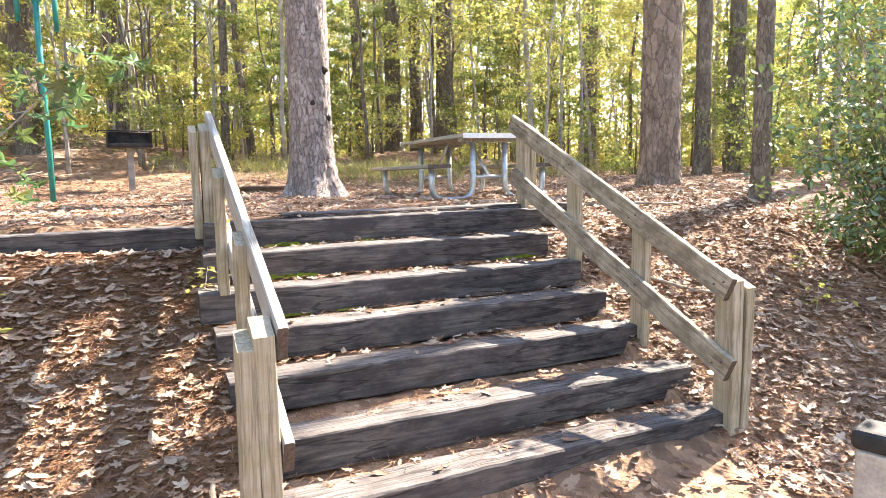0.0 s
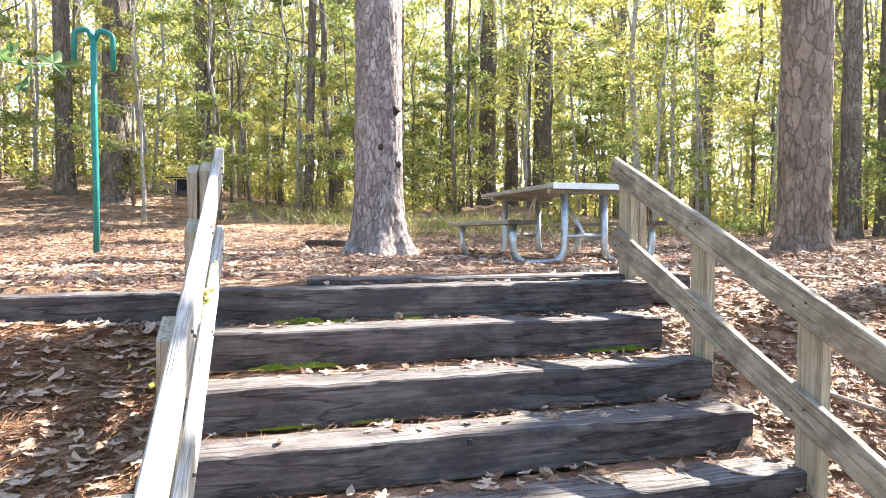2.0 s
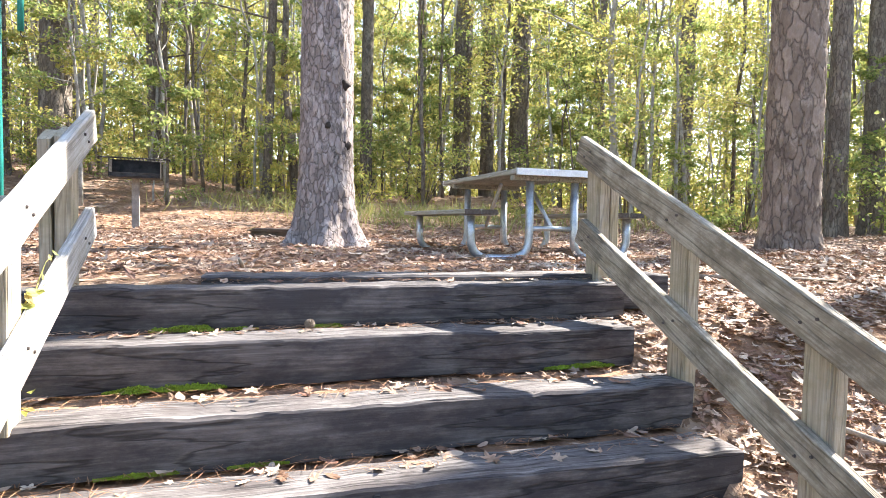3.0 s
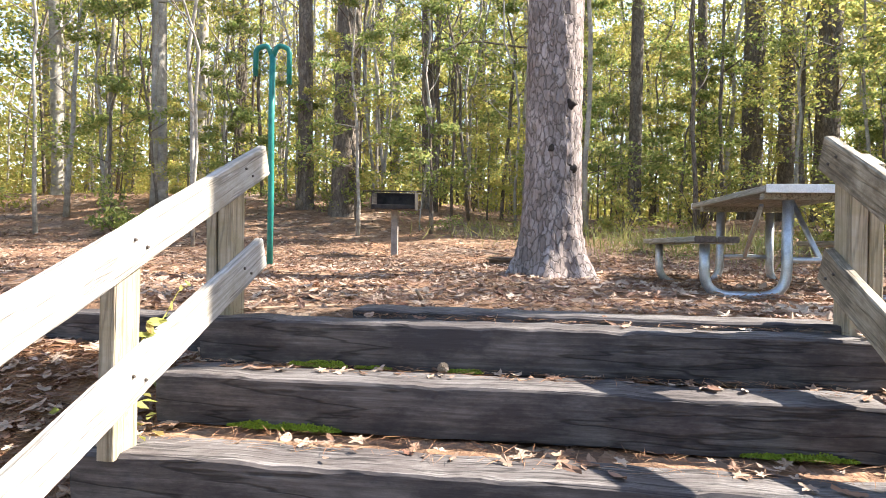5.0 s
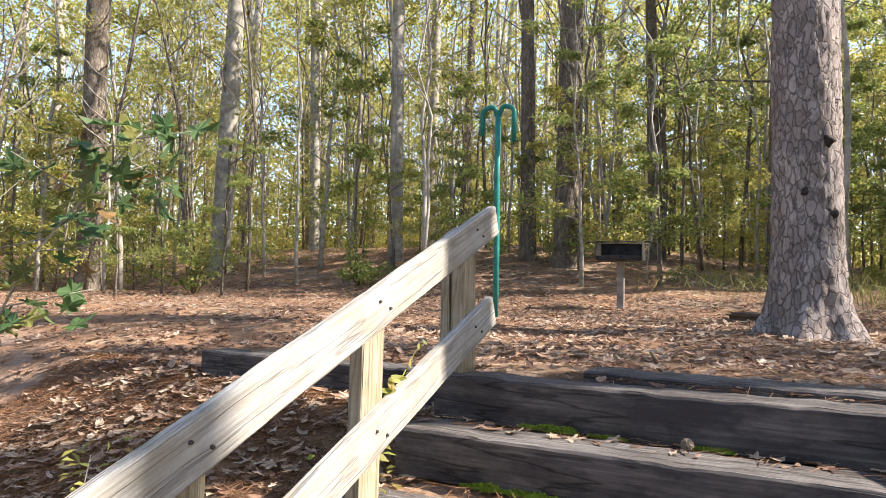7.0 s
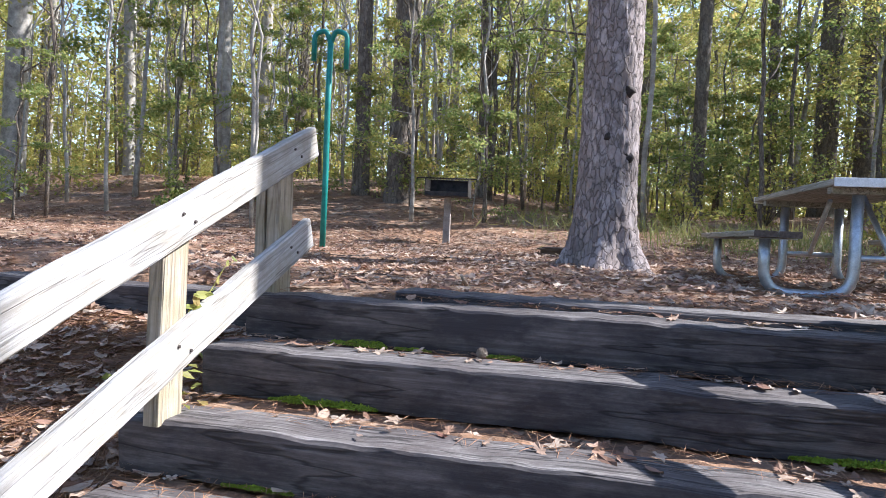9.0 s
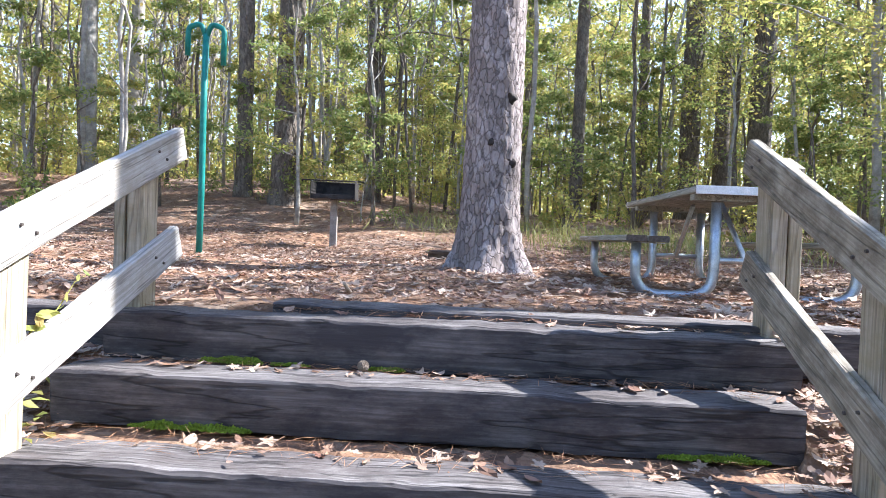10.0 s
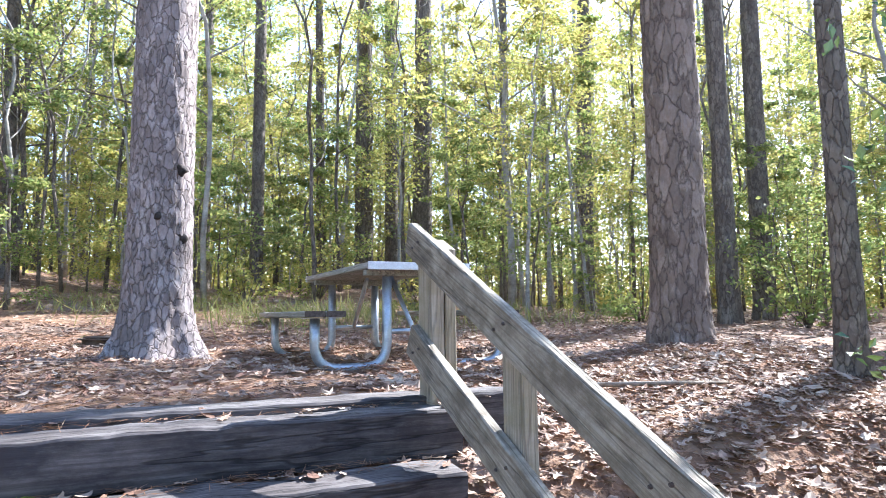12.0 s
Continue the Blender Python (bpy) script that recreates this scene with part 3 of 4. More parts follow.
def foliage(rnd, hubs, radii, per, size, flat_bias=1.2, droop=-0.2):
    """Leaves round hubs: positions, normals mostly upward, random directions."""
    hubs = np.repeat(np.asarray(hubs, dtype=float), per, 0)
    rad = np.repeat(np.asarray(radii, dtype=float), per)[:, None]
    n = len(hubs)
    off = unit(rnd.normal(size=(n, 3))) * rad * rnd.random((n, 1)) ** 0.5
    off[:, 2] *= 0.45
    normals = unit(rnd.normal(size=(n, 3)) + np.array([0, 0, flat_bias]))
    d = rnd.normal(size=(n, 3))
    d[:, 2] += droop
    d = unit(d - normals * np.sum(d * normals, 1, keepdims=True))
    return leaf_quads(hubs + off, normals, d, size * rnd.uniform(0.6, 1.3, n), rnd)


def stem_path(rnd, h, lean, wobble, n=9):
    ang = rnd.uniform(0, 6.28)
    pts = []
    for i in range(n + 1):
        t = i / n
        pts.append(Vector((math.cos(ang) * lean * t * t * h + wobble * rnd.normal() * t, math.sin(ang) * lean * t * t * h + wobble * rnd.normal() * t, h * t - (0.15 if i == 0 else 0))))
    return pts


def at_height(pts, t):
    k = min(len(pts) - 2, int(t * (len(pts) - 1)))
    f = t * (len(pts) - 1) - k
    return pts[k].lerp(pts[k + 1], f)


def broadleaf(name, seed, h, r, low, limbs, reach, per, size, bark, leaf, lean=0.05, label="", hub_count=4):
    """A tree with a tapered trunk, limbs and a loose crown of small leaves."""
    rnd = np.random.default_rng(seed)
    root = thing(name)
    tagged(root, label, "tree")
    pts = stem_path(rnd, h, lean, 0.11)
    bm = bmesh.new()
    k = len(pts) - 1
    tube(bm, pts, [r * (1.25 if i == 0 else 1) * (1 - 0.85 * i / k) for i in range(k + 1)], 9)
    part("trunk", bm, bark, root)
    bm = bmesh.new()
    hubs, rad = [], []
    for i in range(limbs):
        t = low + (1 - low) * (i + rnd.random() * 0.8) / limbs
        p = at_height(pts, min(t, 0.98))
        a = i * 2.4 + rnd.uniform(-0.5, 0.5)
        ln = reach * (1.15 - 0.7 * (t - low) / (1 - low)) * rnd.uniform(0.6, 1.15)
        tip = p + Vector((math.cos(a) * ln, math.sin(a) * ln, ln * rnd.uniform(0.05, 0.55)))
        mid = p.lerp(tip, 0.5) + Vector((0, 0, 0.06 * ln))
        rr = max(0.006, r * (1 - 0.85 * t) * 0.42)
        tube(bm, [p, mid, tip], [rr, rr * 0.65, rr * 0.2], 5)
        for j in range(hub_count):
            f = 0.35 + 0.7 * (j + rnd.random()) / hub_count
            q = p.lerp(tip, f)
            hubs.append((q.x + rnd.normal() * 0.12 * ln, q.y + rnd.normal() * 0.12 * ln, q.z + rnd.normal() * 0.06 * ln))
            rad.append(ln * rnd.uniform(0.22, 0.42))
    tagged(part("branchwork", bm, bark, root), kind="stuff")
    v, f = foliage(rnd, hubs, rad, per, size)
    raw("crown", v, f, leaf, root)
    return root


def pine_crown(rnd, h, low, reach, count, per, size=0.5):
    hubs, rad = [], []
    bm = bmesh.new()
    for i in range(count):
        t = low + (1 - low) * i / count
        a = i * 2.4 + rnd.uniform(-0.4, 0.4)
        ln = reach * (1.1 - 0.75 * (t - low) / (1 - low)) * rnd.uniform(0.6, 1.1)
        p = Vector((0, 0, h * t))
        tip = p + Vector((math.cos(a) * ln, math.sin(a) * ln, ln * rnd.uniform(0.1, 0.5)))
        tube(bm, [p, p.lerp(tip, 0.5) + Vector((0, 0, -0.05 * ln)), tip], [0.05, 0.035, 0.01], 5)
        for j in range(4):
            q = p.lerp(tip, 0.4 + 0.2 * j)
            hubs.append((q.x + rnd.normal() * 0.2, q.y + rnd.normal() * 0.2, q.z + rnd.normal() * 0.15))
            rad.append(0.30 * ln * rnd.uniform(0.7, 1.2))
    hubs = np.repeat(np.array(hubs), per, 0)
    n = len(hubs)
    off = unit(rnd.normal(size=(n, 3))) * np.repeat(np.array(rad), per)[:, None] * rnd.random((n, 1)) ** 0.4
    off[:, 2] *= 0.6
    d = unit(off + rnd.normal(size=(n, 3)) * 0.4)
    nor = unit(np.cross(d, rnd.normal(size=(n, 3))))
    v, f = leaf_quads(hubs + off, nor, d, size * rnd.uniform(0.6, 1.2, n), rnd, 0.16, 0.03)
    return bm, v, f


def trunk_mesh(h, r, flare, seed, rings, sides, rough, top=0.62):
    """A pine trunk with plates of bark, flared at the foot; round its own axis."""
    verts = np.zeros((rings + 1, sides, 3))
    for i in range(rings + 1):
        t = (i / rings) ** 1.6
        z = t * h
        for k in range(sides):
            a = 2 * math.pi * k / sides
            c, s = math.cos(a), math.sin(a)
            rr = r * (1 - (1 - top) * t) + flare * math.exp(-z / 0.22) * (1 + 0.5 * math.sin(a * 5 + seed)) + 0.03 * r * math.sin(3 * a + z * 0.7)
            if rough:
                p = (c * r * 16, s * r * 16, z * 6.5)
                w = noise.noise_vector((p[0] * 0.6, p[1] * 0.6, p[2] * 0.6))
                dist = noise.voronoi((p[0] + w.x, p[1] + w.y, p[2] + w.z))[0]
                rr += rough * (min(0.35, dist[1] - dist[0]) / 0.35 - 0.5) + rough * 0.5 * noise.noise((c * 9, s * 9, z * 12))
            verts[i, k] = (c * rr, s * rr, z - (0.25 if i == 0 else 0))
    ix = np.arange((rings + 1) * sides).reshape(rings + 1, sides)
    nx_ = np.roll(ix, -1, 1)
    faces = np.stack([ix[:-1], nx_[:-1], nx_[1:], ix[1:]], -1).reshape(-1, 4)
    return verts.reshape(-1, 3), faces


PINE_CROWN = []
for s in range(3):
    PINE_CROWN.append(pine_crown(np.random.default_rng(90 + s), 19, 0.64, 3.0, 16, (6, 6, 17)[s], 0.42))
crown_meshes = []
for s, (bm, v, f) in enumerate(PINE_CROWN):
    limb = part("limbs", bm, DARK_BARK)
    cr = raw("crown", v, f, NEEDLE)
    crown_meshes.append((limb.data, cr.data))
    bpy.data.objects.remove(limb)
    bpy.data.objects.remove(cr)


def pine(x, y, d, seed, near=False, lean=(0, 0), bark=None, label="", h=19, crown=True, full=False):
    root = thing("pine_tree", (x, y, land_at(x, y) - 0.02), seed * 40)
    root.rotation_euler = (radians(lean[0]), radians(lean[1]), radians(seed * 40))
    tagged(root, label or "tall straight pine with a bare brown trunk", "tree", "" if near else "forest trees")
    v, f = trunk_mesh(h, d / 2, d * ((0.28 if seed == 1 else 0.10) if near else 0.16), seed, 260 if near else 26, 110 if near else 14, 0.013 if near else 0, 0.62 if near else 0.5)
    raw("trunk", v, f, bark or PINE_BARK, root, True)
    if crown:
        # near and full trees get the denser crown, above view, to dapple the steps
        a, b = crown_meshes[2 if near or full else seed % 2]
        for nm, me in (("limbs", a), ("crown", b)):
            ob = new(nm, me)
            ob.parent = root
            ob.scale = (1, 1, h / 19)
            if nm == "limbs":
                tagged(ob, kind="stuff")
    return root


def polar(bearing, dist, x0=-0.1, y0=-0.3):
    return x0 + dist * math.sin(radians(bearing)), y0 + dist * math.cos(radians(bearing))


big = pine(-0.285, 5.39, 0.50, 1, True, label="thick pine trunk with plated bark beside the picnic table")
inv = (Matrix.Translation(big.location) @ big.rotation_euler.to_matrix().to_4x4()).inverted()
for ax, z, r in ((0.138, 1.51, 0.042), (-0.01, 1.13, 0.026), (0.155, 0.965, 0.036)):
    bm = bmesh.new()
    bmesh.ops.create_uvsphere(bm, u_segments=14, v_segments=9, radius=r)
    for v in bm.verts:
        rim = math.hypot(v.co.x, v.co.z) / r
        v.co.y = -0.022 * math.sin(min(1, rim) * math.pi) + v.co.y * 0.25
        v.co *= 1.15 + 0.75 * noise.noise(v.co * 34 + Vector((ax * 40, z * 9, 0)))
        v.co.x += 0.35 * r * noise.noise(Vector((v.co.z * 40, z * 5, 1)))
    scar = smooth(part("branch_scar", bm, SCAR, big, "dark broken branch scar"))
    scar.matrix_local = inv @ pose(-0.285 + ax, 5.39 - math.sqrt(0.0576 - ax * ax) + 0.004, big.location.z + z, 0, 0, 0)
pine(4.05, 4.37, 0.50, 2, True, bark=PLATE_BARK, label="thick pine trunk with deeply plated bark at the slope")
TREES = [  # bearing, distance, diameter, bark
    (-20.2, 12.0, 0.50, 0), (-23.5, 12.6, 0.30, 0), (-12.7, 13.0, 0.24, 1), (5.3, 14, 0.28, 1), (10.8, 16, 0.24, 1), (14.4, 17, 0.50, 0),
    (16.9, 18, 0.40, 0), (19.6, 17, 0.56, 0), (33.9, 18, 0.46, 0), (45.4, 9.5, 0.27, 0), (47.8, 12, 0.34, 0), (-59.8, 14, 0.46, 0),
    # 62 and 82 degrees: unseen trees, added to shade and dapple the steps
    (-50.1, 16, 0.48, 2), (-42.2, 18, 0.32, 2), (-35.2, 14, 0.30, 2), (-32.2, 18, 0.34, 2), (-3.9, 12, 0.17, 1), (-70, 17, 0.4, 0), (62, 12, 0.4, 0), (82, 16, 0.45, 0),
    (1, 21, 0.35, 1), (-17, 22, 0.3, 1), (27, 22, 0.4, 0), (41, 24, 0.45, 0), (-48, 25, 0.4, 2), (-29, 25, 0.4, 1), (57, 22, 0.4, 0), (-8, 27, 0.4, 1), (31, 29, 0.5, 0)]
BARKS = [DARK_BARK, DARK_BARK, GREY_BARK]
for i, (b, d, w, k) in enumerate(TREES):
    x, y = polar(b, d)
    pine(x, y, w, i + 3, lean=(random.uniform(-1.5, 1.5), random.uniform(-1.5, 1.5)), bark=BARKS[k], label=("tall dark trunk standing in the woods", "slim dark trunk among the saplings", "pale sunlit trunk standing in the woods")[k], h=random.uniform(17, 21), full=b > 44)
pine(4.12, 2.82, 0.19, 60, bark=DARK_BARK, label="slim grey-brown trunk on the leafy slope", h=14)

# unseen pines added behind the camera and sunward, few, to let skylight in
rb = random.Random(8)
for i in range(9):
    b, d = rb.uniform(95, 285), rb.uniform(13, 26)
    x, y = polar(b, d)
    pine(x, y, rb.uniform(0.25, 0.5), 70 + i, bark=DARK_BARK, label="tall dark trunk standing in the woods", h=rb.uniform(16, 21))

# young broadleaf trees in the woods
KINDS = [
    broadleaf("sapling", 201, 6.5, 0.045, 0.22, 13, 1.5, 66, 0.085, GREY_BARK, LEAF_GREEN, 0.05, "thin leafy sapling with green leaves"),
    broadleaf("sapling", 202, 8.0, 0.06, 0.28, 14, 1.9, 70, 0.09, GREY_BARK, LEAF_YELLOW, 0.07, "thin sapling with yellowing leaves"),
    broadleaf("sapling", 203, 10.0, 0.075, 0.30, 15, 2.2, 74, 0.095, DARK_BARK, LEAF_GREEN, 0.04, "slender young tree with light green leaves"),
    broadleaf("sapling", 204, 9.0, 0.05, 0.35, 12, 1.7, 70, 0.09, GREY_BARK, LEAF_YELLOW, 0.10, "leaning young tree with yellow-green leaves"),
    broadleaf("sapling", 205, 4.0, 0.03, 0.15, 10, 1.2, 64, 0.075, DARK_BARK, LEAF_GREEN, 0.06, "low leafy sapling with green leaves"),
]
LOW = [
    KINDS[4],
    broadleaf("sapling", 206, 3.2, 0.022, 0.06, 12, 1.1, 60, 0.07, DARK_BARK, LEAF_YELLOW, 0.08, "low bushy sapling with yellow-green leaves"),
    broadleaf("sapling", 207, 2.4, 0.018, 0.05, 11, 0.9, 56, 0.065, GREY_BARK, LEAF_GREEN, 0.08, "low bushy sapling with green leaves"),
]
LOW[0] = copy_thing(KINDS[4], Matrix())
STEMS = []
for s in range(4):
    rnd = np.random.default_rng(300 + s)
    root = thing("bare_sapling")
    tagged(root, "thin bare grey sapling stem", "tree", "bare saplings")
    bm = bmesh.new()
    pts = stem_path(rnd, 6 + s, 0.07 + 0.06 * (s % 2), 0.15)
    tube(bm, pts, [0.038 * (1 - 0.08 * i) for i in range(len(pts))], 7)
    part("stem", bm, (GREY_BARK, DARK_BARK)[s % 2], root)
    bm = bmesh.new()
    for i in range(7):
        p = at_height(pts, 0.3 + 0.09 * i)
        a = rnd.uniform(0, 6.28)
        ln = rnd.uniform(0.5, 1.3)
        tube(bm, [p, p + Vector((math.cos(a) * ln * 0.5, math.sin(a) * ln * 0.5, 0.35 * ln)), p + Vector((math.cos(a) * ln, math.sin(a) * ln, 0.9 * ln))], [0.014, 0.01, 0.004], 5)
    tagged(part("branchwork", bm, (GREY_BARK, DARK_BARK)[s % 2], root), kind="stuff")
    STEMS.append(root)
for k in KINDS + LOW:
    k["group"] = "young trees in the woods"


def scatter(kinds, count, seed, b0, b1, d0, d1, smin, smax):
    rs = random.Random(seed)
    first = set()
    made = 0
    while made < count:
        b = rs.uniform(b0, b1)
        d = math.sqrt(rs.uniform(d0 * d0, d1 * d1))
        x, y = polar(b, d)
        if -4.5 < x < 4.0 and y < 9.5 or (x - 0.0) ** 2 + (y - 4) ** 2 < 30:
            continue
        i = rs.randrange(len(kinds))
        sc = rs.uniform(smin, smax)
        m = pose(x, y, land_at(x, y) - 0.03, rs.uniform(-4, 4), rs.uniform(-4, 4), rs.uniform(0, 360))
        if i not in first:
            first.add(i)
            ob = kinds[i]
            ob.matrix_world = m
        else:
            ob = copy_thing(kinds[i], m)
        ob.scale = (sc, sc, sc)
        made += 1


scatter(KINDS, 36, 11, -85, -14, 12, 30, 0.6, 1.2)
scatter(KINDS, 115, 14, -14, 80, 10.5, 28, 0.6, 1.2)
scatter(LOW, 75, 15, -85, 80, 10.2, 19, 0.6, 1.2)
for k, b, d, sc in ((4, -12.5, 10.6, 1.0), (0, -19, 10.4, 0.75), (1, 29, 9.6, 0.6), (4, 24, 10.2, 0.7), (0, 33, 11, 0.8), (4, -30, 12, 0.9), (4, 52, 9.5, 0.8), (4, -50, 11.5, 0.7), (4, -58, 10.5, 0.6), (4, -3, 12.5, 0.6)):
    x, y = polar(b, d)
    ob = copy_thing(KINDS[k], pose(x, y, land_at(x, y) - 0.03, 0, 0, b * 7))
    ob.scale = (sc, sc, sc)
scatter(STEMS, 130, 12, -85, 80, 9.5, 26, 0.7, 1.3)
scatter(STEMS, 80, 13, -72, -8, 12, 26, 0.7, 1.4)


# ---- far woods ----
def far_woods():
    """Leafy distance: loose sprays of larger leaves all round, thinning upward, with thin stems between."""
    rnd = np.random.default_rng(55)
    for name, n, a0, a1, d0, d1, top, rad, per, size, leaf in (
            ("far_foliage", 5600, -1.75, 1.75, 24, 40, 17, (0.7, 1.7), 48, 0.19, LEAF_YELLOW),
            ("far_foliage", 1500, -1.5, -0.2, 15, 27, 11, (0.5, 1.2), 34, 0.11, LEAF_YELLOW),
            ("far_foliage", 1300, -0.25, 1.45, 20, 32, 14, (0.6, 1.4), 44, 0.15, LEAF_YELLOW),
            ("far_foliage", 1300, 1.75, 4.53, 24, 40, 15, (0.8, 2.0), 30, 0.40, LEAF_GREEN),
            ("distant_foliage", 4200, -1.8, 1.8, 42, 62, 24, (1.4, 2.8), 42, 0.42, LEAF_YELLOW)):
        ang = rnd.uniform(a0, a1, n)
        dist = rnd.uniform(d0, d1, n)
        x, y = dist * np.sin(ang), dist * np.cos(ang)
        z = land(x, y) + top * rnd.random(n) ** 1.6
        v, f = foliage(rnd, np.stack([x, y, z], 1), rnd.uniform(*rad, n), per, size, 0.4)
        tagged(raw(name, v, f, leaf), "dense sunlit yellow-green foliage of distant woods", "foliage", "", "stuff")
    bm = bmesh.new()
    for i in range(260):
        a, d = rnd.uniform(-math.pi, math.pi), rnd.uniform(24, 44)
        px, py = d * math.sin(a), d * math.cos(a)
        z0, r = land_at(px, py), rnd.uniform(0.06, 0.2)
        tube(bm, [(px, py, z0 - 0.3), (px + rnd.normal() * 0.3, py, z0 + 7), (px + rnd.normal() * 0.6, py, z0 + 16)], [r, r * 0.8, r * 0.4], 6)
    ob = part("far_trunks", bm, GREY_BARK)
    tagged(ob, "many thin grey trunks of distant woods", "trees", "", "stuff")


far_woods()


# ---- near plants ----
def star_leaf(k=5):
    """Outline of a lobed leaf with five broad points, one unit across, as (x, y)."""
    out = []
    for i in range(k):
        a = math.pi / 2 + 2 * math.pi * i / k
        q = (1.0, 0.9, 0.66, 0.66, 0.9)[i]
        for da, r in ((-0.42, 0.29), (-0.24, 0.40), (0.0, 0.5), (0.24, 0.40), (0.42, 0.29)):
            out.append((math.cos(a + da * 0.9) * r * q, math.sin(a + da * 0.9) * r * q))
        out.append((math.cos(a + math.pi / k) * 0.20, math.sin(a + math.pi / k) * 0.20))
    return np.array(out)


def oak_leaf():
    """Outline of a long leaf with wavy lobes, one unit long."""
    half = [(0.03, -0.5), (0.12, -0.30), (0.09, -0.2), (0.24, -0.05), (0.13, 0.05), (0.25, 0.22), (0.12, 0.28), (0.10, 0.44)]
    return np.array(half + [(0.0, 0.5)] + [(-x, y) for x, y in half[::-1]])


def oval_leaf():
    """Outline of a plain pointed leaf, one unit long."""
    half = [(0.12, -0.38), (0.21, -0.12), (0.19, 0.16), (0.09, 0.38)]
    return np.array([(0.0, -0.5)] + half + [(0.0, 0.5)] + [(-x, y) for x, y in half[::-1]])


def leaf_fans(centres, normals, dirs, size, outline, curl, rnd):
    """Flat lobed leaves as fans of triangles, curled up at the tips."""
    n, k = len(centres), len(outline)
    side = unit(np.cross(normals, dirs))
    size = np.asarray(size)
    v = np.zeros((n, k + 1, 3))
    v[:, 0] = centres
    for j, (a, b) in enumerate(outline):
        lift = curl * rnd.uniform(-0.25, 1.0, n) * (a * a + b * b) * 4
        v[:, j + 1] = centres + side * (a * size)[:, None] + dirs * (b * size)[:, None] + normals * (lift * size)[:, None]
    base = (np.arange(n) * (k + 1))[:, None]
    tri = np.array([(0, 1 + j, 1 + (j + 1) % k) for j in range(k)]).reshape(1, -1)
    return v.reshape(-1, 3), (base + tri).reshape(-1, 3)


def gum_sapling(at):
    root = thing("sweetgum_sapling", at)
    tagged(root, "slender leaning sapling with star-shaped green and orange leaves", "tree")
    rnd = np.random.default_rng(77)
    bm = bmesh.new()
    pts = [Vector((0, 0, -0.1)), Vector((0.02, 0, 0.5)), Vector((0.08, 0.03, 0.95)), Vector((0.30, 0.10, 1.35)), Vector((0.55, 0.18, 1.62)), Vector((0.72, 0.22, 1.78))]
    tube(bm, pts, [0.006, 0.0055, 0.005, 0.004, 0.003, 0.002], 7)
    part("stem", bm, GREY_BARK, root)
    bm = bmesh.new()
    cs, ds = [], []
    for i in range(14):
        p = at_height(pts, 0.52 + 0.034 * i)
        a = i * 2.4 + 0.5
        ln = rnd.uniform(0.12, 0.36)
        tip = p + Vector((math.cos(a) * ln, math.sin(a) * ln, rnd.uniform(-0.12, 0.22)))
        tube(bm, [p, tip], [0.003, 0.0015], 5)
        for j in range(5):
            q = p.lerp(tip, 0.35 + 0.16 * j)
            cs.append((q.x + rnd.normal() * 0.05, q.y + rnd.normal() * 0.05, q.z - 0.03 + rnd.normal() * 0.04))
            ds.append((math.cos(a) + rnd.normal() * 0.6, math.sin(a) + rnd.normal() * 0.6, -0.5))
    tagged(part("branchwork", bm, GREY_BARK, root), kind="stuff")
    n = len(cs)
    nor = unit(rnd.normal(size=(n, 3)) * 0.7 + np.array([0, -0.3, 1]))
    d = np.array(ds)
    d = unit(d - nor * np.sum(d * nor, 1, keepdims=True))
    v, f = leaf_fans(np.array(cs), nor, d, rnd.uniform(0.09, 0.17, n), star_leaf(), 0.2, rnd)
    raw("foliage", v, f, LEAF_GUM, root)


gum_sapling((-2.80, 0.70, land_at(-2.80, 0.70)))


def shrub(name, at, h, spread_r, count, per, size, mat, seed, label):
    root = thing(name, at)
    tagged(root, label, "shrub")
    rnd = np.random.default_rng(seed)
    bm = bmesh.new()
    hubs, rad = [], []
    for i in range(count):
        a, q = rnd.uniform(0, 6.28), rnd.uniform(0.15, 1) ** 0.7
        hz = h * rnd.uniform(0.12, 1.0)
        tip = Vector((math.cos(a) * spread_r * q, math.sin(a) * spread_r * q, hz))
        tube(bm, [(0, 0, -0.05), tip * 0.5 + Vector((0, 0, 0.1 * h)), tip], [0.009, 0.006, 0.002], 5)
        for t in (0.55, 0.8, 1.0):
            hubs.append(tuple(tip * t))
            rad.append(spread_r * 0.28)
    tagged(part("branchwork", bm, DARK_BARK, root), kind="stuff")
    v, f = foliage(rnd, hubs, rad, per, size, 0.7)
    raw("foliage", v, f, mat, root)
    return root


shrub("evergreen_shrub", (4.1, 1.15, land_at(4.1, 1.15)), 2.9, 1.15, 78, 20, 0.085, LEAF_SHRUB, 5, "glossy green evergreen shrub on the leafy slope")
for i, (x, y, hh, rr) in enumerate(((6.9, 3.4, 1.2, 0.7), (7.0, 5.5, 1.6, 0.9), (6.2, 7.6, 1.5, 0.9), (3.4, 9.4, 0.8, 0.6), (-4.2, 11, 1.0, 0.8), (8.5, 4.0, 2.2, 1.0), (0.8, 11, 0.9, 0.7), (-7.5, 9, 0.9, 0.7), (-9.5, 7, 1.2, 0.8), (2.2, 12, 1.3, 0.9))):
    shrub("woodland_shrub", (x, y, land_at(x, y)), hh, rr, 16, 16, 0.085, LEAF_GREEN if i % 3 else LEAF_YELLOW, 20 + i, "loose leafy shrub at the edge of the woods")


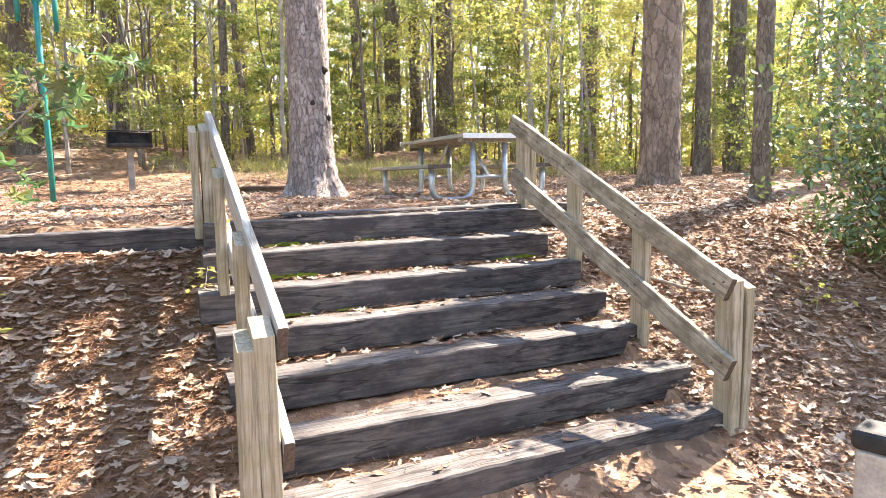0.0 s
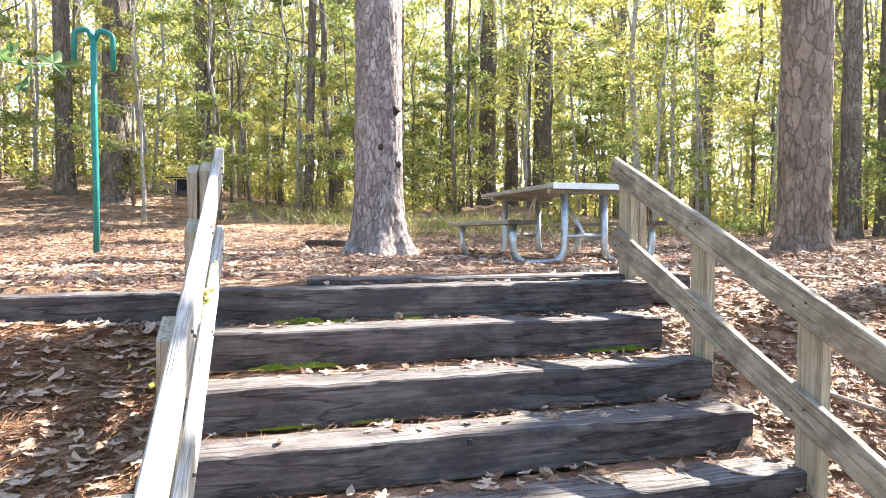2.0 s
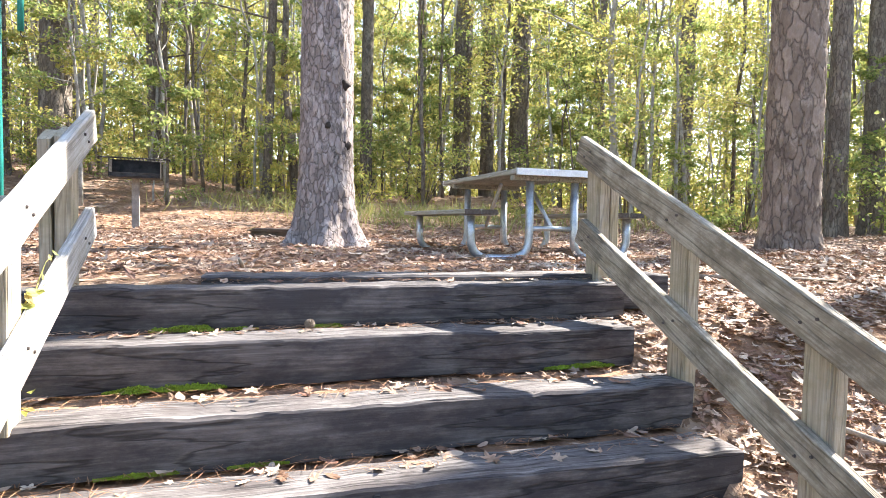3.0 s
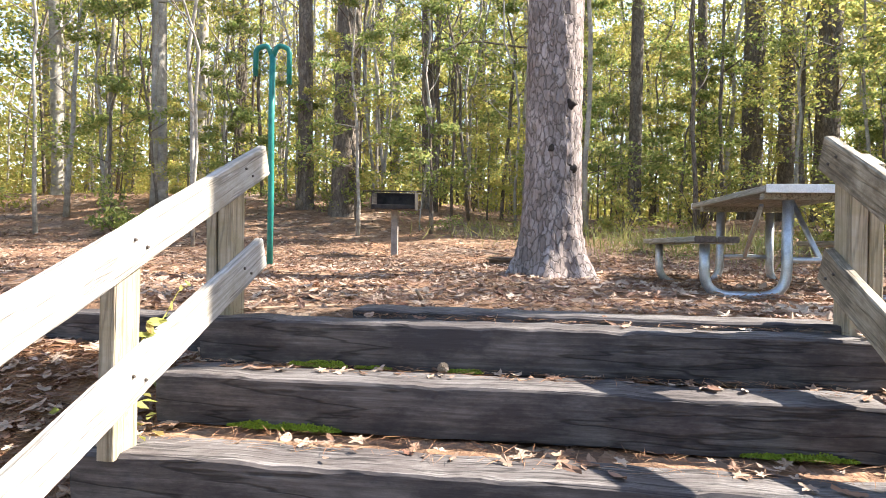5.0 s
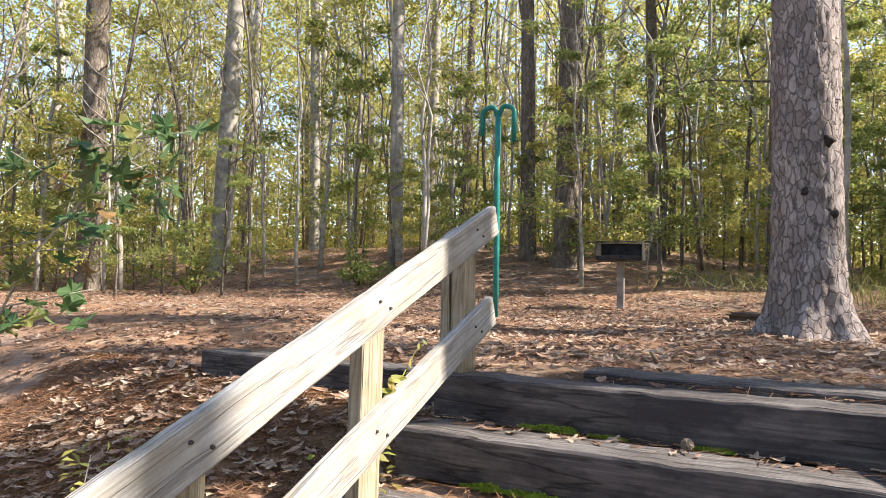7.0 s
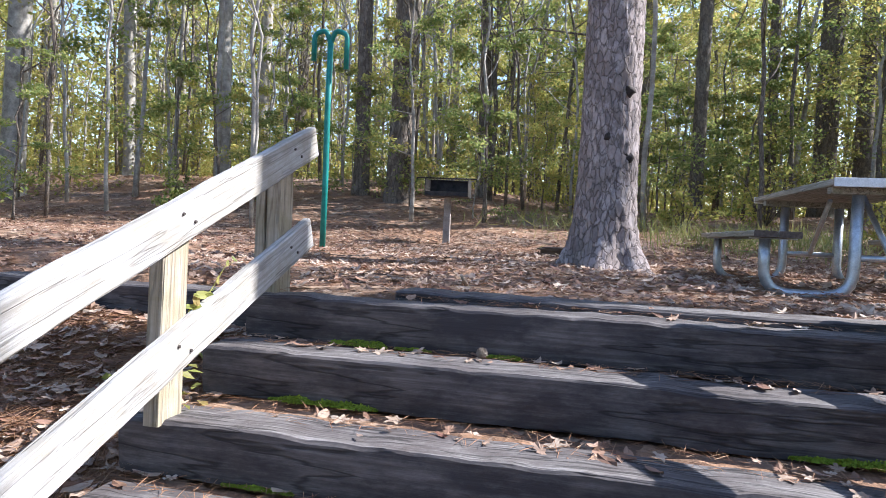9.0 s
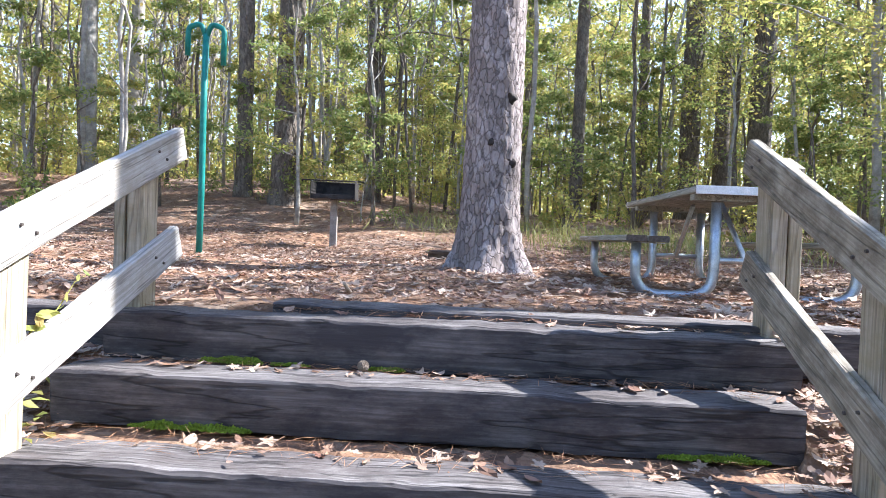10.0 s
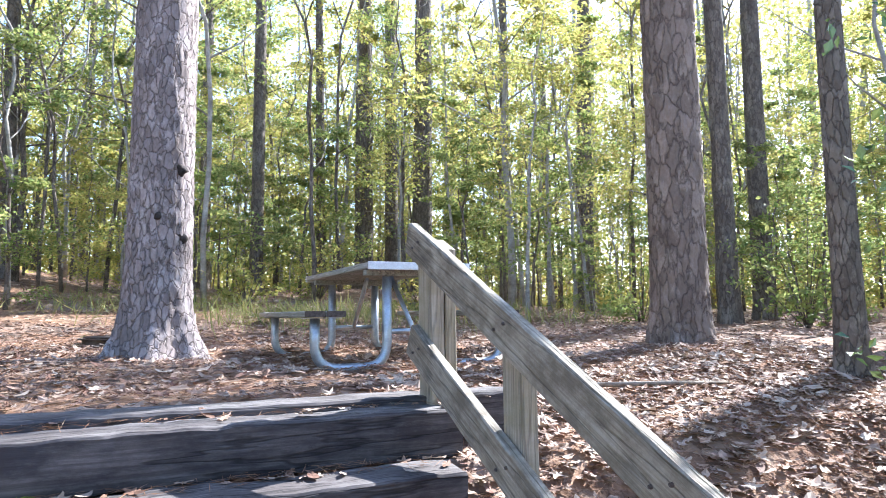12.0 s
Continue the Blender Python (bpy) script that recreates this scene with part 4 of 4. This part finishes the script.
# ---- leaf litter ----
def litter(name, boxes, size, mat, seed, label, lift=0.012):
    rnd = np.random.default_rng(seed)
    P = []
    for x0, x1, y0, y1, count in boxes:
        P.append(np.stack([rnd.uniform(x0, x1, count), rnd.uniform(y0, y1, count)], 1))
    P = np.concatenate(P)
    keep = ~((P[:, 0] > LEFT - 0.02) & (P[:, 0] < 0.92) & (P[:, 1] > Y1 - 0.02) & (P[:, 1] < 2.55 + 0.7 * rnd.random(len(P)) ** 2))
    P = P[keep]
    n = len(P)
    bumpz = np.array([noise.noise((a * 1.3, b * 1.3, 0)) * 0.035 + noise.noise((a * 5, b * 5, 3)) * 0.016 for a, b in P])
    c = np.stack([P[:, 0], P[:, 1], land(P[:, 0], P[:, 1]) + bumpz + lift + rnd.random(n) * 0.02], 1)
    nor = unit(rnd.normal(size=(n, 3)) * 0.17 + np.array([0, -0.12, 1]))
    d = rnd.normal(size=(n, 3))
    d = unit(d - nor * np.sum(d * nor, 1, keepdims=True))
    for i, outline in enumerate((star_leaf(), oak_leaf(), oval_leaf())):
        k = np.arange(n) % 3 == i
        v, f = leaf_fans(c[k], nor[k], d[k], rnd.uniform(0.4, 1.3, k.sum()) * size, outline, 0.2, rnd)
        tagged(raw(name, v, f, mat), label, "leaves", "", "stuff")


litter("leaf_litter", ((-4.2, -1.5, -2.2, 2.3, 4200), (0.9, 4.2, -1.5, 3.2, 4000), (-5, 5, -3.5, 2.6, 11000), (-5, 5, 2.5, 9, 15000), (-12, 12, 8, 16, 10000), (-12, -5, -2, 9, 9000), (5, 11, -2, 9, 5000)), 0.078, LITTER, 41, "fallen brown and tan leaves lying on the ground")

litter("leaf_litter", ((-4, -1.5, -2, 2.3, 2600), (0.9, 4.5, -1.5, 3.5, 3000), (-3.5, 3.5, 2.5, 7, 900)), 0.095, PALE, 42, "pale tan fallen leaves lying on the ground", 0.02)


def tread_litter():
    rnd = np.random.default_rng(61)
    c = []
    for n in range(7):
        a, b = ENDS[n]
        for i in range((46, 52, 60, 56, 60, 54, 30)[n]):
            hub = rnd.choice([-1.2, -0.7, -0.2, 0.3, 0.7])
            x = np.clip(hub + rnd.normal() * 0.35, a + 0.05, b - 0.05)
            c.append((x, front(n, x) + (0.13 + 0.18 * rnd.random() if rnd.random() < 0.85 else 0.05 + 0.1 * rnd.random()), RISE * (n + 1) + 0.004 + 0.008 * rnd.random()))
    for i in range(60):
        c.append((rnd.uniform(-1.3, 1.2), 2.33 + 0.25 * rnd.random(), 1.275))
    c = np.array(c)
    n = len(c)
    nor = unit(rnd.normal(size=(n, 3)) * 0.13 + np.array([0, -0.08, 1]))
    d = rnd.normal(size=(n, 3))
    d = unit(d - nor * np.sum(d * nor, 1, keepdims=True))
    for i, outline in enumerate((oak_leaf(), star_leaf(), oval_leaf())):
        k = np.arange(n) % 3 == i
        v, f = leaf_fans(c[k], nor[k], d[k], rnd.uniform(0.035, 0.095, k.sum()), outline, 0.14, rnd)
        tagged(raw("step_leaves", v, f, PALE if i == 1 else LITTER), "dry brown leaves caught on the timber steps", "leaves", "", "stuff")


def needles(name, centres, length, seed, label):
    """Dead pine needles lying about the given places."""
    rnd = np.random.default_rng(seed)
    n = len(centres)
    nor = unit(rnd.normal(size=(n, 3)) * 0.12 + np.array([0, 0, 1]))
    d = rnd.normal(size=(n, 3))
    d = unit(d - nor * np.sum(d * nor, 1, keepdims=True))
    v, f = leaf_quads(np.array(centres), nor, d, length * rnd.uniform(0.5, 1.2, n), rnd, 0.026, 0.01)
    tagged(raw(name, v, f, STRAW), label, "needles", "", "stuff")


tread_litter()
rn = np.random.default_rng(71)
pts = []
for n in range(7):
    m = 420
    a, b = ENDS[n]
    px = rn.uniform(a + 0.05, b - 0.05, m)
    pts.append(np.stack([px, front(n, px) + 0.12 + 0.2 * rn.random(m), np.full(m, RISE * (n + 1) + 0.006) + 0.01 * rn.random(m)], 1))
needles("step_needles", np.concatenate(pts), 0.10, 72, "orange-brown pine needles strewn on the steps")
P = np.concatenate([np.stack([rn.uniform(-4.5, -1.58, 62000), rn.uniform(-2.0, 2.3, 62000)], 1), np.stack([rn.uniform(0.95, 4.5, 20000), rn.uniform(-1.2, 4, 20000)], 1), np.stack([rn.uniform(-4, 3, 12000), rn.uniform(2.6, 8, 12000)], 1)])
hz = np.array([noise.noise((a * 1.3, b * 1.3, 0)) * 0.035 + noise.noise((a * 5, b * 5, 3)) * 0.016 for a, b in P])
needles("pine_straw", np.stack([P[:, 0], P[:, 1], land(P[:, 0], P[:, 1]) + hz + 0.012 + 0.012 * rn.random(len(P))], 1), 0.15, 73, "orange-brown pine needles strewn on the ground")


# ---- moss at the foot of the timbers ----
def moss(x0, x1, n, thick, seed):
    """A low fuzzy cushion along the joint under timber number n."""
    rnd = np.random.default_rng(500 + seed)
    k = int((x1 - x0) * 5200)
    x = rnd.uniform(x0, x1, k)
    e = np.sin(np.pi * (x - x0) / (x1 - x0)) ** 0.4 * np.array([0.7 + 0.7 * noise.noise((a * 14, seed, 0)) for a in x])
    q = rnd.random(k)
    c = np.stack([x, front(n, x) - 0.002 - thick * e * 1.3 * q * rnd.random(k), RISE * n + 0.002 + thick * e * (1 - q) * rnd.random(k) ** 0.5], 1)
    nor = unit(rnd.normal(size=(k, 3)) + np.array([0, -0.6, 0.8]))
    d = rnd.normal(size=(k, 3))
    d = unit(d - nor * np.sum(d * nor, 1, keepdims=True))
    v, f = leaf_quads(c, nor, d, rnd.uniform(0.006, 0.014, k), rnd)
    tagged(raw("moss", v, f, MOSS), "bright green moss along a timber joint", "moss", "", "stuff")


for q in ((-1.36, -0.93, 5, 0.034, 1), (-1.25, -1.0, 6, 0.036, 2), (-0.97, -0.82, 6, 0.014, 3), (-0.6, -0.46, 6, 0.022, 4), (0.42, 0.78, 5, 0.026, 5), (-1.30, -1.05, 4, 0.014, 6), (-0.9, -0.7, 4, 0.012, 7), (0.95, 1.13, 1, 0.02, 8)):
    moss(*q)


# ---- sticks, cones and a knot hole ----
def stick(pts, r, label):
    bm = bmesh.new()
    tube(bm, pts, [r * (1 - 0.4 * i / (len(pts) - 1)) for i in range(len(pts))], 7)
    tagged(part("stick", bm, STICK), label, "stick")


def lain(x, y, dz=0.015):
    return (x, y, land_at(x, y) + dz + noise.noise((x * 1.3, y * 1.3, 0)) * 0.035)


stick([lain(-1.68, 0.10, 0.03), lain(-1.70, 0.26, 0.03), lain(-1.69, 0.42, 0.03)], 0.020, "short broken branch lying in leaf litter")
stick([lain(-1.98, 0.16), lain(-1.86, 0.30, 0.03), lain(-1.72, 0.38, 0.03)], 0.009, "thin dead twig lying in leaf litter")
stick([lain(1.35, 1.5, 0.04), lain(1.75, 1.25, 0.05), lain(2.1, 1.15, 0.04)], 0.015, "dead branch lying on the leafy slope")
stick([lain(1.9, 2.9, 0.03), lain(2.5, 2.75, 0.05), lain(3.0, 2.8, 0.03)], 0.016, "dead branch lying on the leafy slope")
stick([(-0.93, 3.06, 1.27), (-0.95, 3.0, 1.33)], 0.014, "small stub of wood poking out of the ground")


def vine(at):
    """A thin runner with pointed leaves, climbing between rail and post."""
    root = thing("climbing_vine", at)
    tagged(root, "thin green vine climbing the grey handrail post", "plant")
    pts = [Vector(p) for p in ((0, 0, -0.02), (0.01, 0.03, 0.02), (0.015, 0.08, 0.03), (0.01, 0.13, 0.07), (0.02, 0.17, 0.13), (0.03, 0.21, 0.15))]
    bm = bmesh.new()
    tube(bm, pts, [0.003, 0.003, 0.0025, 0.002, 0.0015, 0.001], 6)
    part("stem", bm, LEAF_YELLOW, root)
    rnd = np.random.default_rng(95)
    c = np.array([tuple(at_height(pts, q) + Vector((0.012, 0, 0.015))) for q in (0.02, 0.12, 0.2, 0.3, 0.42, 0.6, 0.8, 0.95)])
    nor = unit(rnd.normal(size=(8, 3)) * 0.4 + np.array([0.8, -0.5, 0.5]))
    dd = rnd.normal(size=(8, 3))
    dd = unit(dd - nor * np.sum(dd * nor, 1, keepdims=True))
    v, f = leaf_fans(c, nor, dd, np.array([0.07, 0.06, 0.05, 0.06, 0.045, 0.035, 0.03, 0.03]), oval_leaf(), 0.2, rnd)
    raw("foliage", v, f, LEAF_YELLOW, root)


vine((-1.535, 1.52, 1.26))


def pine_cone(at, turn):
    bm = bmesh.new()
    for i in range(70):
        a, t = i * 2.4, i / 70
        r = 0.030 * math.sin(math.pi * (0.12 + 0.8 * t))
        m = Matrix.Translation((math.cos(a) * r, math.sin(a) * r, 0.085 * t)) @ Matrix.Rotation(a, 4, "Z") @ Matrix.Rotation(radians(50), 4, "Y")
        bmesh.ops.create_cone(bm, cap_ends=True, segments=5, radius1=0.009, radius2=0.002, depth=0.016, matrix=m)
    ob = part("pine_cone", bm, STICK)
    ob.matrix_world = pose(*at, 80, 10, turn) @ Matrix.Scale(0.62, 4)
    tagged(ob, "small brown pine cone lying open", "pine cone")


pine_cone((-0.62, 2.04, 1.10), 30)
pine_cone(lain(-2.35, -0.25, 0.03), 120)
# A solid black disc paints the shade inside the knot hole.
bm = bmesh.new()
bmesh.ops.create_cone(bm, cap_ends=True, segments=14, radius1=0.018, radius2=0.012, depth=0.012, matrix=Matrix.Rotation(radians(90), 4, "X"))
hole = part("knot_hole_disc", bm, BLACK, stairs, "black disc for the shade inside a round knot hole")
hole.location = (-0.44, front(3, -0.44) + 0.002, 0.69)

# ---- grass and sprigs ----
rg = np.random.default_rng(81)
m = 2600
gxs = np.concatenate([rg.normal(1.6, 0.9, m // 2), rg.normal(4.5, 1.5, m // 4), rg.normal(-0.6, 0.8, m - m // 2 - m // 4)])
gys = np.concatenate([rg.normal(8.9, 0.5, m // 2), rg.normal(8.0, 0.8, m // 4), rg.normal(10.2, 0.6, m - m // 2 - m // 4)])
d = unit(rg.normal(size=(m, 3)) * 0.5 + np.array([0, 0, 1.0]))
nor = unit(np.cross(d, rg.normal(size=(m, 3))))
ln = rg.uniform(0.15, 0.42, m)
v, f = leaf_quads(np.stack([gxs, gys, land(gxs, gys) + ln * 0.45], 1), nor, d, ln, rg, 0.035, 0.05)
tagged(raw("dry_grass", v, f, GRASS), "tufts of pale dry grass along the bank", "grass", "", "stuff")


def sprig(at, seed, count, size):
    root = thing("seedling", at)
    tagged(root, "small green seedling growing through leaf litter", "plant")
    rnd = np.random.default_rng(seed)
    bm = bmesh.new()
    tube(bm, [(0, 0, -0.03), (0.01, 0, 0.12), (0.03, 0.01, 0.24)], [0.004, 0.003, 0.001], 5)
    part("stem", bm, GREY_BARK, root)
    c = np.stack([rnd.normal(0, 0.07, count), rnd.normal(0, 0.07, count), rnd.uniform(0.08, 0.27, count)], 1)
    nor = unit(rnd.normal(size=(count, 3)) * 0.4 + np.array([0, 0, 1]))
    dd = rnd.normal(size=(count, 3))
    dd = unit(dd - nor * np.sum(dd * nor, 1, keepdims=True))
    v, f = leaf_quads(c, nor, dd, rnd.uniform(0.7, 1.2, count) * size, rnd)
    raw("foliage", v, f, LEAF_YELLOW, root)


for i, (x, y) in enumerate(((-2.75, 1.45), (-2.95, 1.30), (-2.6, 0.35), (-1.66, 1.60), (2.9, 1.3), (2.6, 0.9))):
    sprig((x, y, land_at(x, y)), 400 + i, 22, 0.06)
